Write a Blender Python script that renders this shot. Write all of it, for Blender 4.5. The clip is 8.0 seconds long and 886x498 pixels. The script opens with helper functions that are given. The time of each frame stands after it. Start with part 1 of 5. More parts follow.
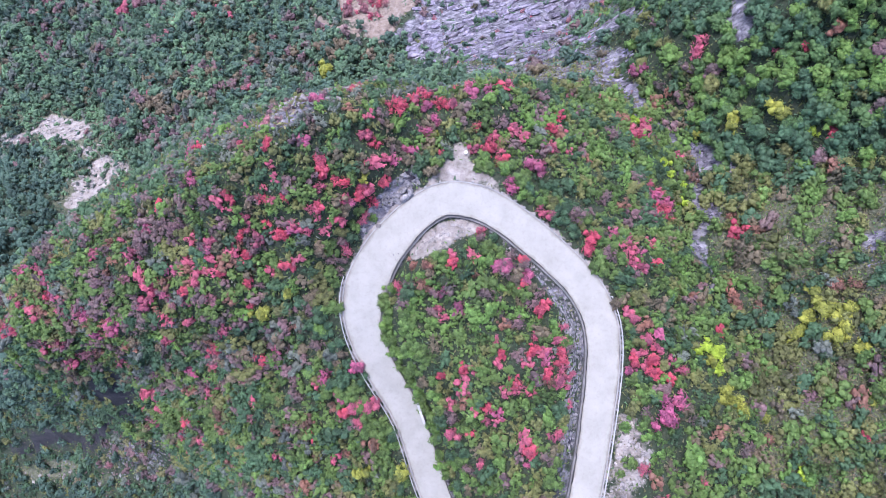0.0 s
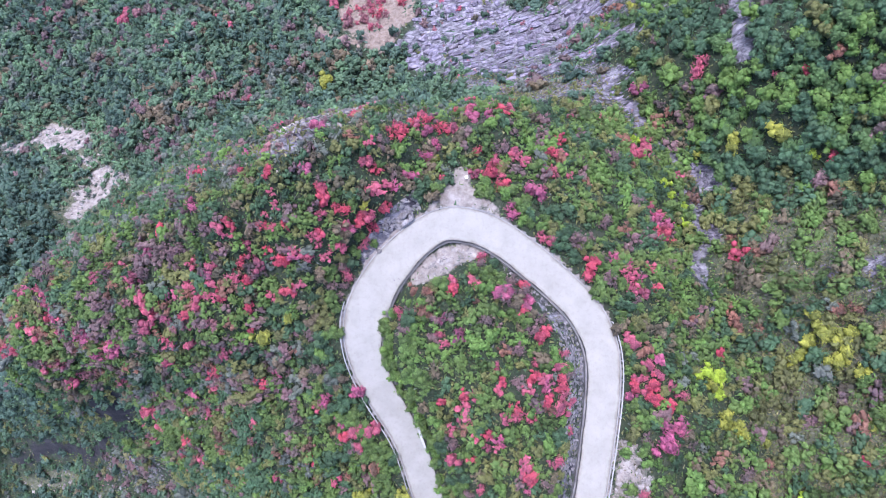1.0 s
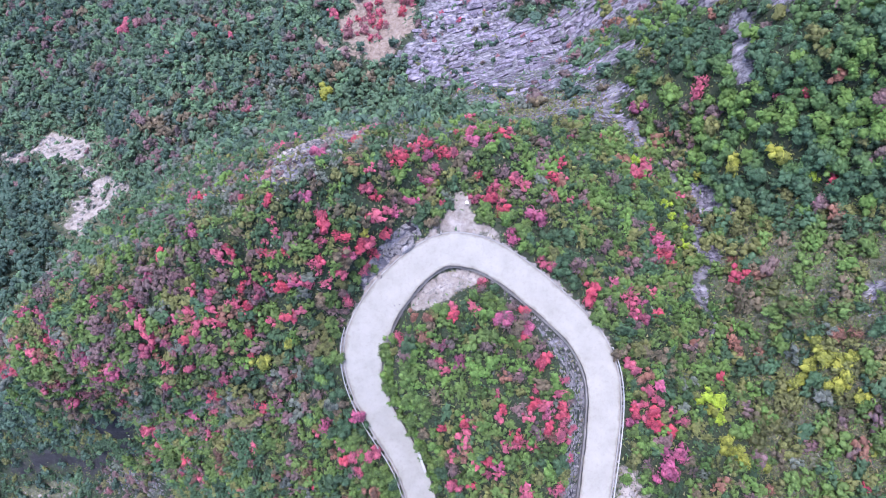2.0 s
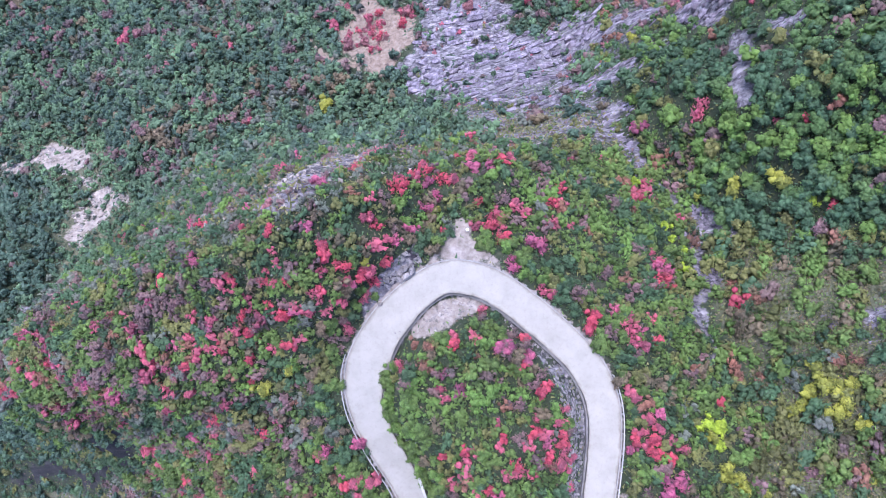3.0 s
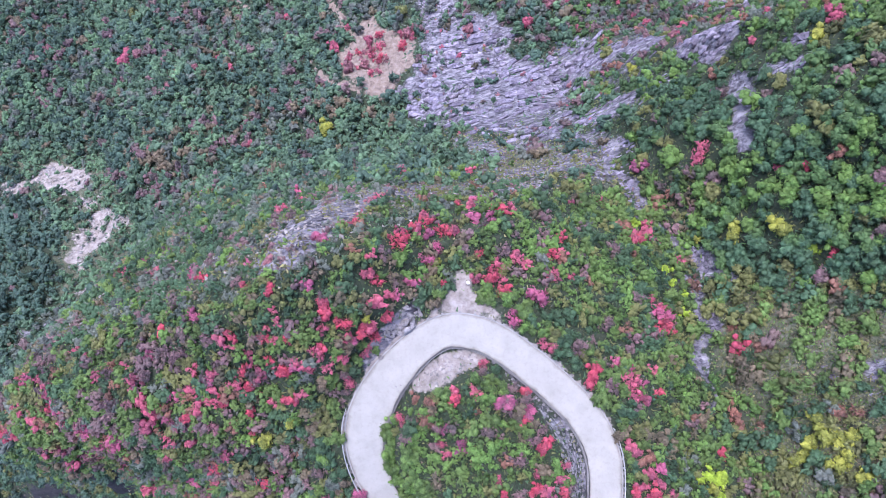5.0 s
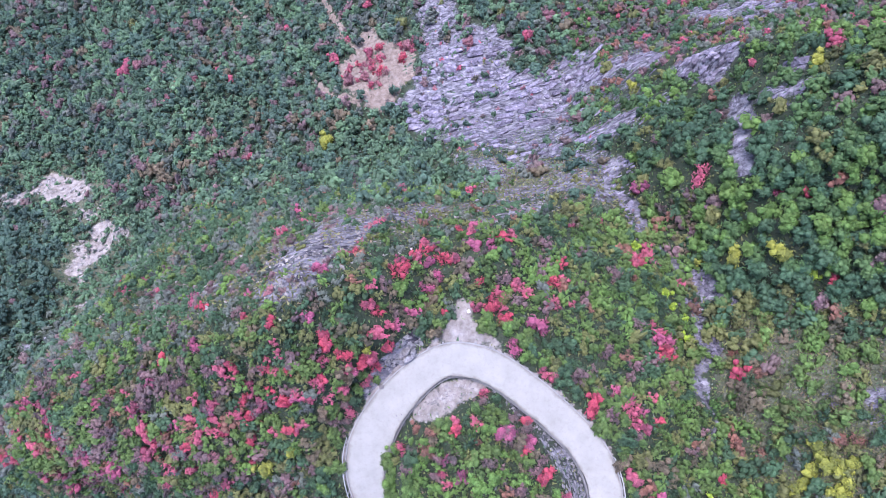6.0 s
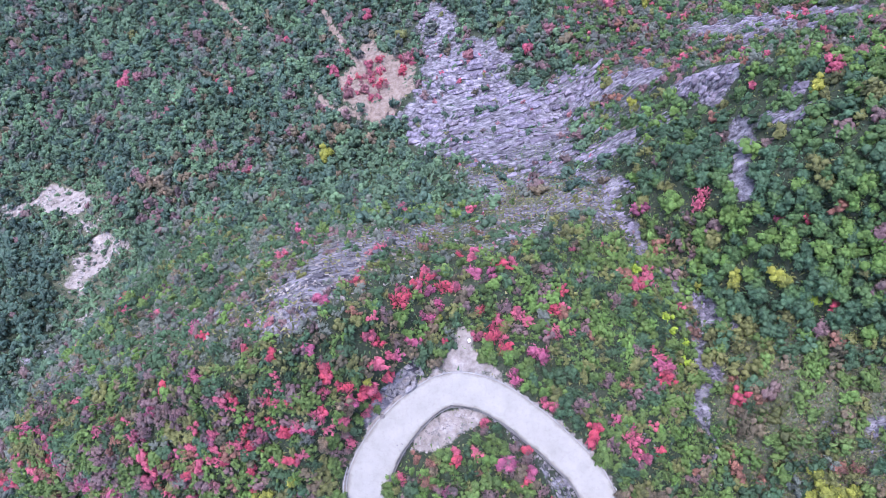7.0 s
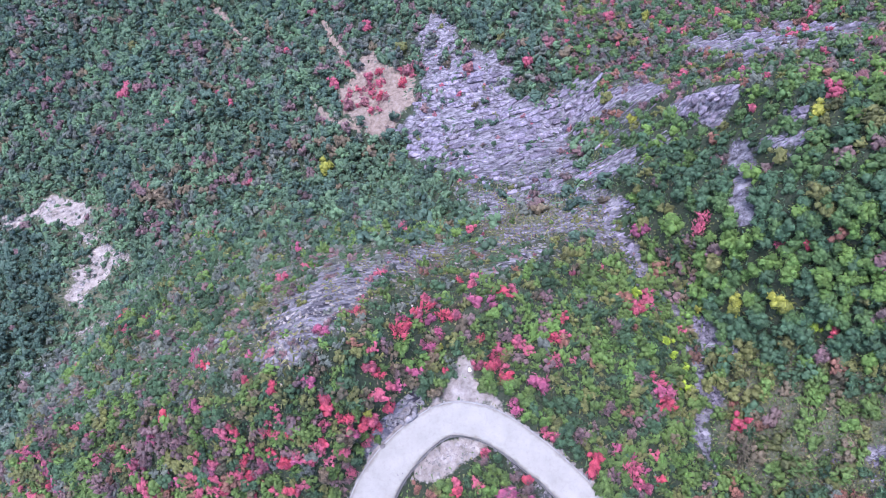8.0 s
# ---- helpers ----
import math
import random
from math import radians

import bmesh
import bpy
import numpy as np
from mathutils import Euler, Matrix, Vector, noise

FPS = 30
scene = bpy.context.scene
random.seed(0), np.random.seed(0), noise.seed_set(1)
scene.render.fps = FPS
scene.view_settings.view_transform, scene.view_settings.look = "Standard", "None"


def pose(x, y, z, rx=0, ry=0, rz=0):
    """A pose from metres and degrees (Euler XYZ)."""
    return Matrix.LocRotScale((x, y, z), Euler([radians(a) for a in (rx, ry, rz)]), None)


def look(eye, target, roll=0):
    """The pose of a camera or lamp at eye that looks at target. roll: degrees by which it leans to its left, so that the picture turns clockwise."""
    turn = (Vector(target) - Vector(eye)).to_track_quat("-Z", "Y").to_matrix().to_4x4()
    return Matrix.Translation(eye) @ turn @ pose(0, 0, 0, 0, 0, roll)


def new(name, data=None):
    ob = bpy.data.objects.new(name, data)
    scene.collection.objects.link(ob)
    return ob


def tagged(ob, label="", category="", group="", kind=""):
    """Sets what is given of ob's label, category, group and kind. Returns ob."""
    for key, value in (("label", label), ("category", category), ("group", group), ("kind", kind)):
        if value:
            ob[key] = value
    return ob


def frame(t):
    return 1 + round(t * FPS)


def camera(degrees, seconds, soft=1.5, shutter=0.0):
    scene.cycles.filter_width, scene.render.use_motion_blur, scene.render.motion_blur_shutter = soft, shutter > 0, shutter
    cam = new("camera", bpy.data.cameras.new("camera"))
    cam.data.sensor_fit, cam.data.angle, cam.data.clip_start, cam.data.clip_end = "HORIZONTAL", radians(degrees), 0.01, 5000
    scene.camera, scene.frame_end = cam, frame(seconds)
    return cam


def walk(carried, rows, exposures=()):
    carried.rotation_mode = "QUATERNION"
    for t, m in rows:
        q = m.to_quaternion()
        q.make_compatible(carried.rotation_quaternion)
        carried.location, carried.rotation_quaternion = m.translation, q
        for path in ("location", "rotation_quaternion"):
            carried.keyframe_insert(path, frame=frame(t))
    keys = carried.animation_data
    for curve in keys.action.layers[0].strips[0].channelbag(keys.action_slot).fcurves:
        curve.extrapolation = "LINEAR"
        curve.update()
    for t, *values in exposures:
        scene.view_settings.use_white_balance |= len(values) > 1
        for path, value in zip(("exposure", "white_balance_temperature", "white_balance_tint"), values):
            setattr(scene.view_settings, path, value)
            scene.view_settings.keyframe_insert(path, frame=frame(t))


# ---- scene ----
cam = camera(73.7, 8.0, soft=0.8)
METRES, EYE, TILT, LEAN, TURN = 32.0, 87.0, -90.0, 0.0, 0.0
ROWS = [
    (0.0, 0.0, 0.0, 0.0, -0.0, 0.0, -0.0),
    (0.5, -0.0014, -0.0008, 0.0551, 0.0, 0.01, 0.0),
    (1.0, -0.0033, -0.0014, 0.1152, -0.01, 0.02, -0.01),
    (1.5, -0.0046, -0.0018, 0.1699, -0.02, 0.05, -0.01),
    (3.0, -0.0088, -0.0028, 0.3547, -0.04, 0.11, 0.01),
    (3.5, -0.0099, -0.0031, 0.4119, -0.05, 0.13, 0.01),
    (4.0, -0.0113, -0.0033, 0.4781, -0.07, 0.15, 0.02),
    (4.5, -0.0125, -0.0036, 0.5369, -0.07, 0.15, 0.03),
    (6.0, -0.0167, -0.0046, 0.7322, -0.08, 0.19, 0.08),
    (6.5, -0.0183, -0.0051, 0.7961, -0.09, 0.23, 0.09),
    (7.0, -0.0198, -0.0058, 0.8652, -0.1, 0.26, 0.12),
    (7.5, -0.0211, -0.0065, 0.9302, -0.1, 0.28, 0.13),
    (8.0, -0.0225, -0.0069, 0.9997, -0.12, 0.3, 0.14),
]
walk(cam, [(t, pose(0, 0, EYE, TILT, LEAN, TURN) @ pose(METRES * x, METRES * y, METRES * z, 90 + pitch, roll, yaw)) for t, x, y, z, yaw, pitch, roll in ROWS],
     exposures=[(0.0, 1.80, 5880, 19), (8.0, 1.77, 5760, 22)])

# ---- sky and sun: a bright overcast day ----
SUN_HEIGHT, SUN_BEARING = 66.0, 337.0   # degrees above the horizon; clockwise from +y
world = bpy.data.worlds.new("overcast_sky")
scene.world = world
world.use_nodes = True
sky = world.node_tree.nodes.new("ShaderNodeTexSky")
sky.sky_type, sky.sun_disc = "NISHITA", False
sky.sun_elevation, sky.sun_rotation = radians(SUN_HEIGHT), radians(SUN_BEARING)
sky.air_density, sky.dust_density, sky.ozone_density = 1.0, 3.0, 1.0
backlight = world.node_tree.nodes["Background"]
world.node_tree.links.new(sky.outputs["Color"], backlight.inputs["Color"])
backlight.inputs["Strength"].default_value = 0.15
sun_data = bpy.data.lights.new("sun", "SUN")
sun_data.energy, sun_data.angle, sun_data.color = 1.15, radians(24), (1.0, 0.97, 0.94)
sun = new("sun", sun_data)
_a, _b = radians(SUN_HEIGHT), radians(SUN_BEARING)
sun.matrix_world = look((math.sin(_b) * math.cos(_a) * 300, math.cos(_b) * math.cos(_a) * 300, math.sin(_a) * 300), (0, 0, 0))


# ---- materials ----
class Nodes:
    """A small writer of shader nodes."""

    def __init__(self, name, roughness=0.9, specular=0.3):
        self.mat = bpy.data.materials.new(name)
        self.mat.use_nodes = True
        self.tree = self.mat.node_tree
        self.bsdf = self.tree.nodes["Principled BSDF"]
        self.bsdf.inputs["Roughness"].default_value = roughness
        self.bsdf.inputs["Specular IOR Level"].default_value = specular
        self.coords = None

    def node(self, kind, **inputs):
        n = self.tree.nodes.new(kind)
        for key, value in inputs.items():
            self.set(n, key.replace("_", " "), value)
        return n

    def set(self, n, key, value):
        socket = n.inputs[int(key)] if key.isdigit() else n.inputs[key]
        if isinstance(value, bpy.types.NodeSocket):
            self.tree.links.new(value, socket)
        else:
            socket.default_value = value

    def place(self):
        if self.coords is None:
            self.coords = self.tree.nodes.new("ShaderNodeNewGeometry").outputs["Position"]
        return self.coords

    def noise(self, scale, detail=4.0, rough=0.6, stretch=None):
        vec = self.place()
        if stretch:
            m = self.tree.nodes.new("ShaderNodeMapping")
            m.inputs["Scale"].default_value = stretch[0]
            m.inputs["Rotation"].default_value = stretch[1]
            self.tree.links.new(vec, m.inputs["Vector"])
            vec = m.outputs["Vector"]
        return self.node("ShaderNodeTexNoise", Vector=vec, Scale=scale, Detail=detail, Roughness=rough).outputs["Fac"]

    def cracks(self, scale, stretch):
        """White with thin dark crevices between uneven pieces."""
        m = self.tree.nodes.new("ShaderNodeMapping")
        m.inputs["Scale"].default_value, m.inputs["Rotation"].default_value = stretch
        bend = self.tree.nodes.new("ShaderNodeVectorMath")
        bend.operation = "MULTIPLY_ADD"
        warp = self.node("ShaderNodeTexNoise", Vector=self.place(), Scale=scale * 0.8, Detail=3.0)
        self.tree.links.new(warp.outputs["Color"], bend.inputs[0])
        bend.inputs[1].default_value = (2.2, 2.2, 2.2)
        self.tree.links.new(self.place(), bend.inputs[2])
        self.tree.links.new(bend.outputs[0], m.inputs["Vector"])
        v = self.tree.nodes.new("ShaderNodeTexVoronoi")
        v.feature = "DISTANCE_TO_EDGE"
        v.inputs["Scale"].default_value = scale
        self.tree.links.new(m.outputs["Vector"], v.inputs["Vector"])
        lines = self.ramp(v.outputs["Distance"], [(0.0, (0.22, 0.22, 0.25)), (0.07, (0.8, 0.8, 0.82)), (0.16, (1, 1, 1))])
        return self.mix(self.ramp(self.noise(scale * 0.5, 3.0), [(0.42, (0, 0, 0)), (0.58, (1, 1, 1))]), (1, 1, 1), lines)

    def ramp(self, fac, stops):
        r = self.tree.nodes.new("ShaderNodeValToRGB")
        while len(r.color_ramp.elements) < len(stops):
            r.color_ramp.elements.new(0.5)
        for e, (at, c) in zip(r.color_ramp.elements, stops):
            e.position, e.color = at, (*c, 1)
        self.tree.links.new(fac, r.inputs["Fac"])
        return r.outputs["Color"]

    def mix(self, fac, a, b, how="MIX"):
        m = self.tree.nodes.new("ShaderNodeMix")
        m.data_type, m.blend_type = "RGBA", how
        for socket, value in ((m.inputs[0], fac), (m.inputs[6], a), (m.inputs[7], b)):
            if isinstance(value, bpy.types.NodeSocket):
                self.tree.links.new(value, socket)
            else:
                socket.default_value = value if isinstance(value, (int, float)) else (*value, 1)
        return m.outputs[2]

    def math(self, how, a, b):
        m = self.tree.nodes.new("ShaderNodeMath")
        m.operation = how
        for socket, value in ((m.inputs[0], a), (m.inputs[1], b)):
            if isinstance(value, bpy.types.NodeSocket):
                self.tree.links.new(value, socket)
            else:
                socket.default_value = value
        return m.outputs[0]

    def attribute(self, name):
        a = self.tree.nodes.new("ShaderNodeAttribute")
        a.attribute_name = name
        return a.outputs["Fac"]

    def colour(self, socket):
        self.tree.links.new(socket, self.bsdf.inputs["Base Color"])

    def bump(self, height, strength=0.5, distance=0.1):
        b = self.node("ShaderNodeBump", Height=height, Strength=strength, Distance=distance)
        self.tree.links.new(b.outputs["Normal"], self.bsdf.inputs["Normal"])


def scaled(c, k):
    return tuple(min(1.0, v * k) for v in c)


def leaf_material(name, base, other, spread=0.42, through_light=0.26):
    """Leaves: each one its own shade between two colours, each bough and plant a tone of its own, drifting over the slope."""
    base, other = scaled(base, 1.22), scaled(other, 1.22)
    n = Nodes(name, 0.55, 0.3)
    geo = n.tree.nodes.new("ShaderNodeNewGeometry")
    info = n.tree.nodes.new("ShaderNodeObjectInfo")
    leaf = n.ramp(geo.outputs["Random Per Island"], [(0.0, scaled(base, 1 - spread)), (0.5, base), (0.85, scaled(base, 1 + spread)), (1.0, scaled(base, 1 + 2.0 * spread))])
    drift = n.ramp(n.noise(0.28, 3.0), [(0.36, (0, 0, 0)), (0.62, (1, 1, 1))])
    c = n.mix(n.math("MULTIPLY", drift, 0.7), leaf, other)
    c = n.mix(1.0, c, n.ramp(n.attribute("tone"), [(0.0, (0.62, 0.66, 0.70)), (0.5, (1, 1, 1)), (1.0, (1.0, 1.0, 0.94))]), "MULTIPLY")
    c = n.mix(n.math("MULTIPLY", n.attribute("tone"), 0.24), c, scaled(base, 2.2))
    c = n.mix(0.9, c, n.ramp(info.outputs["Random"], [(0.0, (0.84, 0.86, 0.88)), (1.0, (1.0, 1.0, 1.0))]), "MULTIPLY")
    c = n.mix(1.0, c, n.ramp(n.noise(7.0, 3.0, 0.7), [(0.34, (0.7, 0.72, 0.74)), (0.58, (1, 1, 1))]), "MULTIPLY")
    n.colour(c)
    n.bump(n.noise(9.0, 3.0, 0.7), 0.9, 0.12)
    thin = n.tree.nodes.new("ShaderNodeBsdfTranslucent")
    n.tree.links.new(c, thin.inputs["Color"])
    both = n.tree.nodes.new("ShaderNodeMixShader")
    both.inputs["Fac"].default_value = through_light
    n.tree.links.new(n.bsdf.outputs[0], both.inputs[1])
    n.tree.links.new(thin.outputs[0], both.inputs[2])
    n.tree.links.new(both.outputs[0], n.tree.nodes["Material Output"].inputs["Surface"])
    return n.mat


GREEN = leaf_material("green_leaves", (0.082, 0.136, 0.040), (0.094, 0.132, 0.041))
FRESH = leaf_material("fresh_green_leaves", (0.094, 0.170, 0.044), (0.110, 0.168, 0.046))
DARK = leaf_material("dark_green_leaves", (0.046, 0.088, 0.047), (0.054, 0.090, 0.047))
GROVE = leaf_material("grove_leaves", (0.068, 0.126, 0.047), (0.074, 0.122, 0.046))
BLUISH = leaf_material("bluish_green_leaves", (0.050, 0.100, 0.056), (0.056, 0.096, 0.052))
OLIVE = leaf_material("olive_leaves", (0.118, 0.128, 0.046), (0.114, 0.112, 0.050))
MAUVE_LEAF = leaf_material("mauve_leaves", (0.150, 0.088, 0.100), (0.115, 0.105, 0.090))
BROWN = leaf_material("brown_leaves", (0.130, 0.098, 0.070), (0.11, 0.105, 0.065))
RED = leaf_material("scarlet_leaves", (0.38, 0.056, 0.090), (0.29, 0.072, 0.102), 0.35)
PINK = leaf_material("pink_red_leaves", (0.35, 0.080, 0.126), (0.26, 0.092, 0.124), 0.38)
PURPLE = leaf_material("magenta_leaves", (0.32, 0.078, 0.150), (0.24, 0.09, 0.135), 0.38)
DUSKY = leaf_material("dusky_pink_leaves", (0.24, 0.098, 0.120), (0.18, 0.105, 0.112), 0.38)
SALMON = leaf_material("rust_leaves", (0.19, 0.088, 0.068), (0.15, 0.096, 0.070))
GOLD = leaf_material("yellow_leaves", (0.23, 0.235, 0.042), (0.16, 0.185, 0.05), 0.4)
LIME = leaf_material("lime_leaves", (0.26, 0.36, 0.04), (0.27, 0.34, 0.04), 0.3)
# valley greens: near greens shifted bluer, distance haze mixed into the leaf colour
FAR_GREEN = leaf_material("hazed_valley_leaves", (0.074, 0.128, 0.080), (0.080, 0.126, 0.076))
FAR_DARK = leaf_material("hazed_valley_dark_leaves", (0.056, 0.098, 0.076), (0.060, 0.100, 0.072))
FAR_LIGHT = leaf_material("hazed_valley_light_leaves", (0.095, 0.165, 0.090), (0.098, 0.160, 0.095))
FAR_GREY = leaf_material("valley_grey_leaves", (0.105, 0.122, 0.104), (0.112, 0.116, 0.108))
STRAW = leaf_material("dry_grass", (0.160, 0.152, 0.072), (0.138, 0.138, 0.076))

_n = Nodes("bark", 0.9, 0.2)
_n.colour(_n.ramp(_n.noise(3.0), [(0.3, (0.05, 0.042, 0.034)), (0.7, (0.15, 0.13, 0.11))]))
BARK = _n.mat


def rock_material(name, dark, mid, light, scale=0.6, bands=((1, 1, 1), (0, 0, 0))):
    n = Nodes(name, 0.88, 0.25)
    info = n.tree.nodes.new("ShaderNodeObjectInfo")
    a = n.ramp(n.noise(scale, 8.0, 0.65, bands), [(0.30, dark), (0.48, mid), (0.68, light)])
    stain = n.ramp(n.noise(scale * 0.22, 3.0), [(0.45, (1, 1, 1)), (0.7, (0.62, 0.58, 0.52))])
    c = n.mix(0.8, a, stain, "MULTIPLY")
    c = n.mix(0.75, c, n.cracks(scale * 1.4, bands), "MULTIPLY")
    c = n.mix(0.8, c, n.ramp(info.outputs["Random"], [(0, (0.75, 0.75, 0.77)), (1, (1.15, 1.14, 1.12))]), "MULTIPLY")
    n.colour(c)
    n.bump(n.noise(scale * 3, 6.0, 0.7), 0.8, 0.25)
    return n.mat


LIMESTONE = rock_material("grey_limestone", (0.048, 0.044, 0.062), (0.142, 0.131, 0.180), (0.30, 0.282, 0.365))
PALE_STONE = rock_material("pale_broken_stone", (0.105, 0.096, 0.096), (0.225, 0.209, 0.208), (0.36, 0.34, 0.338))
GREY_STONE = rock_material("weathered_grey_stone", (0.068, 0.066, 0.070), (0.172, 0.168, 0.176), (0.325, 0.318, 0.326))
WALL_STONE = rock_material("masonry_stone", (0.09, 0.086, 0.095), (0.20, 0.193, 0.208), (0.31, 0.30, 0.32), 2.0)


def ground_material():
    """Soil and litter, with rock, bare earth, pale slide debris and dry grass where the land has them."""
    n = Nodes("hillside", 0.95, 0.15)
    litter = n.ramp(n.noise(0.9, 8.0, 0.7), [(0.25, (0.018, 0.028, 0.019)), (0.45, (0.030, 0.043, 0.028)), (0.62, (0.046, 0.056, 0.038)), (0.82, (0.080, 0.074, 0.060))])
    edge = n.noise(0.55, 8.0, 0.7)

    def laid(below, name, colour, hard=6.0):
        fac = n.math("ADD", n.attribute(name), n.math("MULTIPLY", n.math("SUBTRACT", edge, 0.5), 1.2))
        fac = n.math("MULTIPLY", n.math("SUBTRACT", fac, 0.45), hard)
        m = n.tree.nodes.new("ShaderNodeClamp")
        n.tree.links.new(fac, m.inputs["Value"])
        return n.mix(m.outputs[0], below, colour)

    straw = n.ramp(n.noise(1.3, 6.0, 0.7), [(0.3, (0.045, 0.055, 0.035)), (0.5, (0.09, 0.097, 0.066)), (0.68, (0.17, 0.166, 0.135))])
    earth = n.ramp(n.noise(0.8, 8.0, 0.65), [(0.3, (0.098, 0.075, 0.064)), (0.5, (0.188, 0.150, 0.131)), (0.72, (0.270, 0.232, 0.210))])
    rock = n.ramp(n.noise(0.6, 9.0, 0.72, ((0.55, 1.2, 0.9), (0, 0, radians(-24)))), [(0.38, (0.035, 0.033, 0.045)), (0.46, (0.104, 0.100, 0.122)), (0.54, (0.175, 0.169, 0.200)), (0.64, (0.290, 0.280, 0.322))])
    rock = n.mix(0.85, rock, n.cracks(0.5, ((0.5, 1.15, 1), (0, 0, radians(-24)))), "MULTIPLY")
    pale = n.ramp(n.noise(0.5, 9.0, 0.7), [(0.3, (0.11, 0.092, 0.084)), (0.5, (0.238, 0.214, 0.203)), (0.7, (0.355, 0.333, 0.324))])
    # near-black: the dark slab's own rock, and shade painted into the ravine hollow
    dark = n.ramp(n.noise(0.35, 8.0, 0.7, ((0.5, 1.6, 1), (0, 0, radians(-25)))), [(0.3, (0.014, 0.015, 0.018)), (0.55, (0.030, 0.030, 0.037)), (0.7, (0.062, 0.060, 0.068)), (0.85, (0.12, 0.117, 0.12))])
    c = laid(litter, "straw", straw, 3.0)
    c = laid(c, "dark_rock_and_shade", dark, 4.0)
    c = laid(c, "rock", rock)
    c = laid(c, "earth", earth)
    c = laid(c, "pale", pale)
    n.colour(c)
    n.bump(n.noise(1.2, 9.0, 0.75), 1.0, 0.5)
    return n.mat


HILLSIDE = ground_material()


def concrete_material(name, low, high, stain=0.75):
    n = Nodes(name, 0.85, 0.3)
    a = n.ramp(n.noise(0.35, 6.0, 0.6), [(0.3, low), (0.65, high)])
    b = n.ramp(n.noise(2.6, 8.0, 0.7), [(0.3, (stain, stain, stain * 0.98)), (0.55, (1, 1, 1))])
    c = n.mix(0.8, a, b, "MULTIPLY")
    n.colour(c)
    n.bump(n.noise(25.0, 4.0), 0.25, 0.02)
    return n.mat


def road_material():
    """Bleached concrete, with darker wheel tracks that follow the lane and dusty edges."""
    n = Nodes("road_concrete", 0.8, 0.3)
    a = n.ramp(n.noise(0.3, 6.0, 0.6), [(0.3, (0.212, 0.207, 0.193)), (0.65, (0.258, 0.253, 0.239))])
    b = n.ramp(n.noise(1.8, 8.0, 0.7), [(0.3, (0.86, 0.85, 0.83)), (0.5, (1, 1, 1))])
    c = n.mix(0.8, a, b, "MULTIPLY")
    across = n.attribute("across")
    dust = n.ramp(n.math("ADD", across, n.math("MULTIPLY", n.math("SUBTRACT", n.noise(0.8, 6.0), 0.5), 0.5)), [(0.84, (1, 1, 1)), (1.0, (0.70, 0.67, 0.64))])
    c = n.mix(0.9, c, dust, "MULTIPLY")
    n.colour(c)
    n.bump(n.noise(20.0, 4.0), 0.2, 0.02)
    return n.mat


ROAD_CONCRETE = road_material()
EDGE_CONCRETE = concrete_material("kerb_concrete", (0.190, 0.187, 0.190), (0.268, 0.264, 0.271))
DRAIN_CONCRETE = concrete_material("drain_concrete", (0.10, 0.10, 0.11), (0.20, 0.20, 0.21))
GALVANISED = concrete_material("galvanised_steel", (0.254, 0.257, 0.268), (0.338, 0.342, 0.352), 0.85)
WHITE_PAINT = concrete_material("white_paint", (0.60, 0.60, 0.60), (0.75, 0.75, 0.75), 0.85)

# ---- the lie of the land: ridge, gully and valley lines, in metres ----
SPUR_CREST = [(-9, 13, 3), (-17, 12, 6.5), (-23, 13, 6.8), (-31, 8, 2.6), (-43, 6, -3), (-57, 2, -9), (-77, -8, -21.5), (-88, -14, -30),
              (-15.5, 5, 4.0), (2, -1, 2.6), (12, -8, 4), (11, -25, 4.2), (14, -45, 8), (0, -12, 3.4), (-0.5, -8, 3.8), (4, -20, 3.4), (14, -70, 14)]
SPUR_SOUTH = [(-17, -5, 0), (-29, -4, -2), (-14.5, -26, -6.5), (-30, -20, -8), (-30, -36, -16), (-38, -26, -16.5), (-38, -3, -3),
              (-48, -15, -15), (-65, -19, -24), (-64, -37, -45), (-89, -58, -82), (-123, -46, -94), (-132, -68, -124),
              (-158, -72, -137), (-111, -69, -96), (-115, -51, -100), (0, -45, -8), (-12, -45, -14)]
SPUR_NORTH = [(-22, 22, 0), (-25.5, 19.6, 1.4), (-14, 23.5, 0), (-35, 19, -8), (-39.8, 15.5, -6.5), (-45, 18.5, -27), (-59, 9, -20), (-68, 8, -32), (-74, 5.3, -31), (-43, 13, -8.5), (-4, 24, -4.6),
              (-21.5, 31.6, -35), (-10, 32.8, -33), (-13, 41.6, -72), (-25, 51, -108), (-83, 35, -106), (-105, 16, -114), (-135, 7.4, -122),
              (4, 19, -4), (-4, 18, -0.6), (4, 25.7, -10), (11, 28.5, -14), (21.5, 28, -21), (33, 26, -24), (0.4, 36, -54),
              (5, 45, -64), (17, 35, -40), (29, 40.5, -44)]
GULLY = [(45, -12, -9), (44, 0, -14.5), (47, 17, -23.5), (43, 28, -28), (43, 36, -30), (39, 39, -41), (35, 48, -51),
         (14, 54.6, -79), (2.5, 62, -98), (40, 15, -20)]
EAST_HILL = [(31, 0, -3.5), (30, 5, -5.5), (18, 8.5, -3), (8.8, 10.5, -2), (53, 1, -9), (58, -10, -3), (61, -30, 0), (51, -28, -2),
             (41, -22, 0), (40, -15, -2), (32, -23, 2.4), (56, 24, -14), (50, 29, -21), (66, 27, -7), (59, 40, -8),
             (65, 47, -6), (58.5, 51, -17), (45, 49.5, -33), (56, 50, -24)]
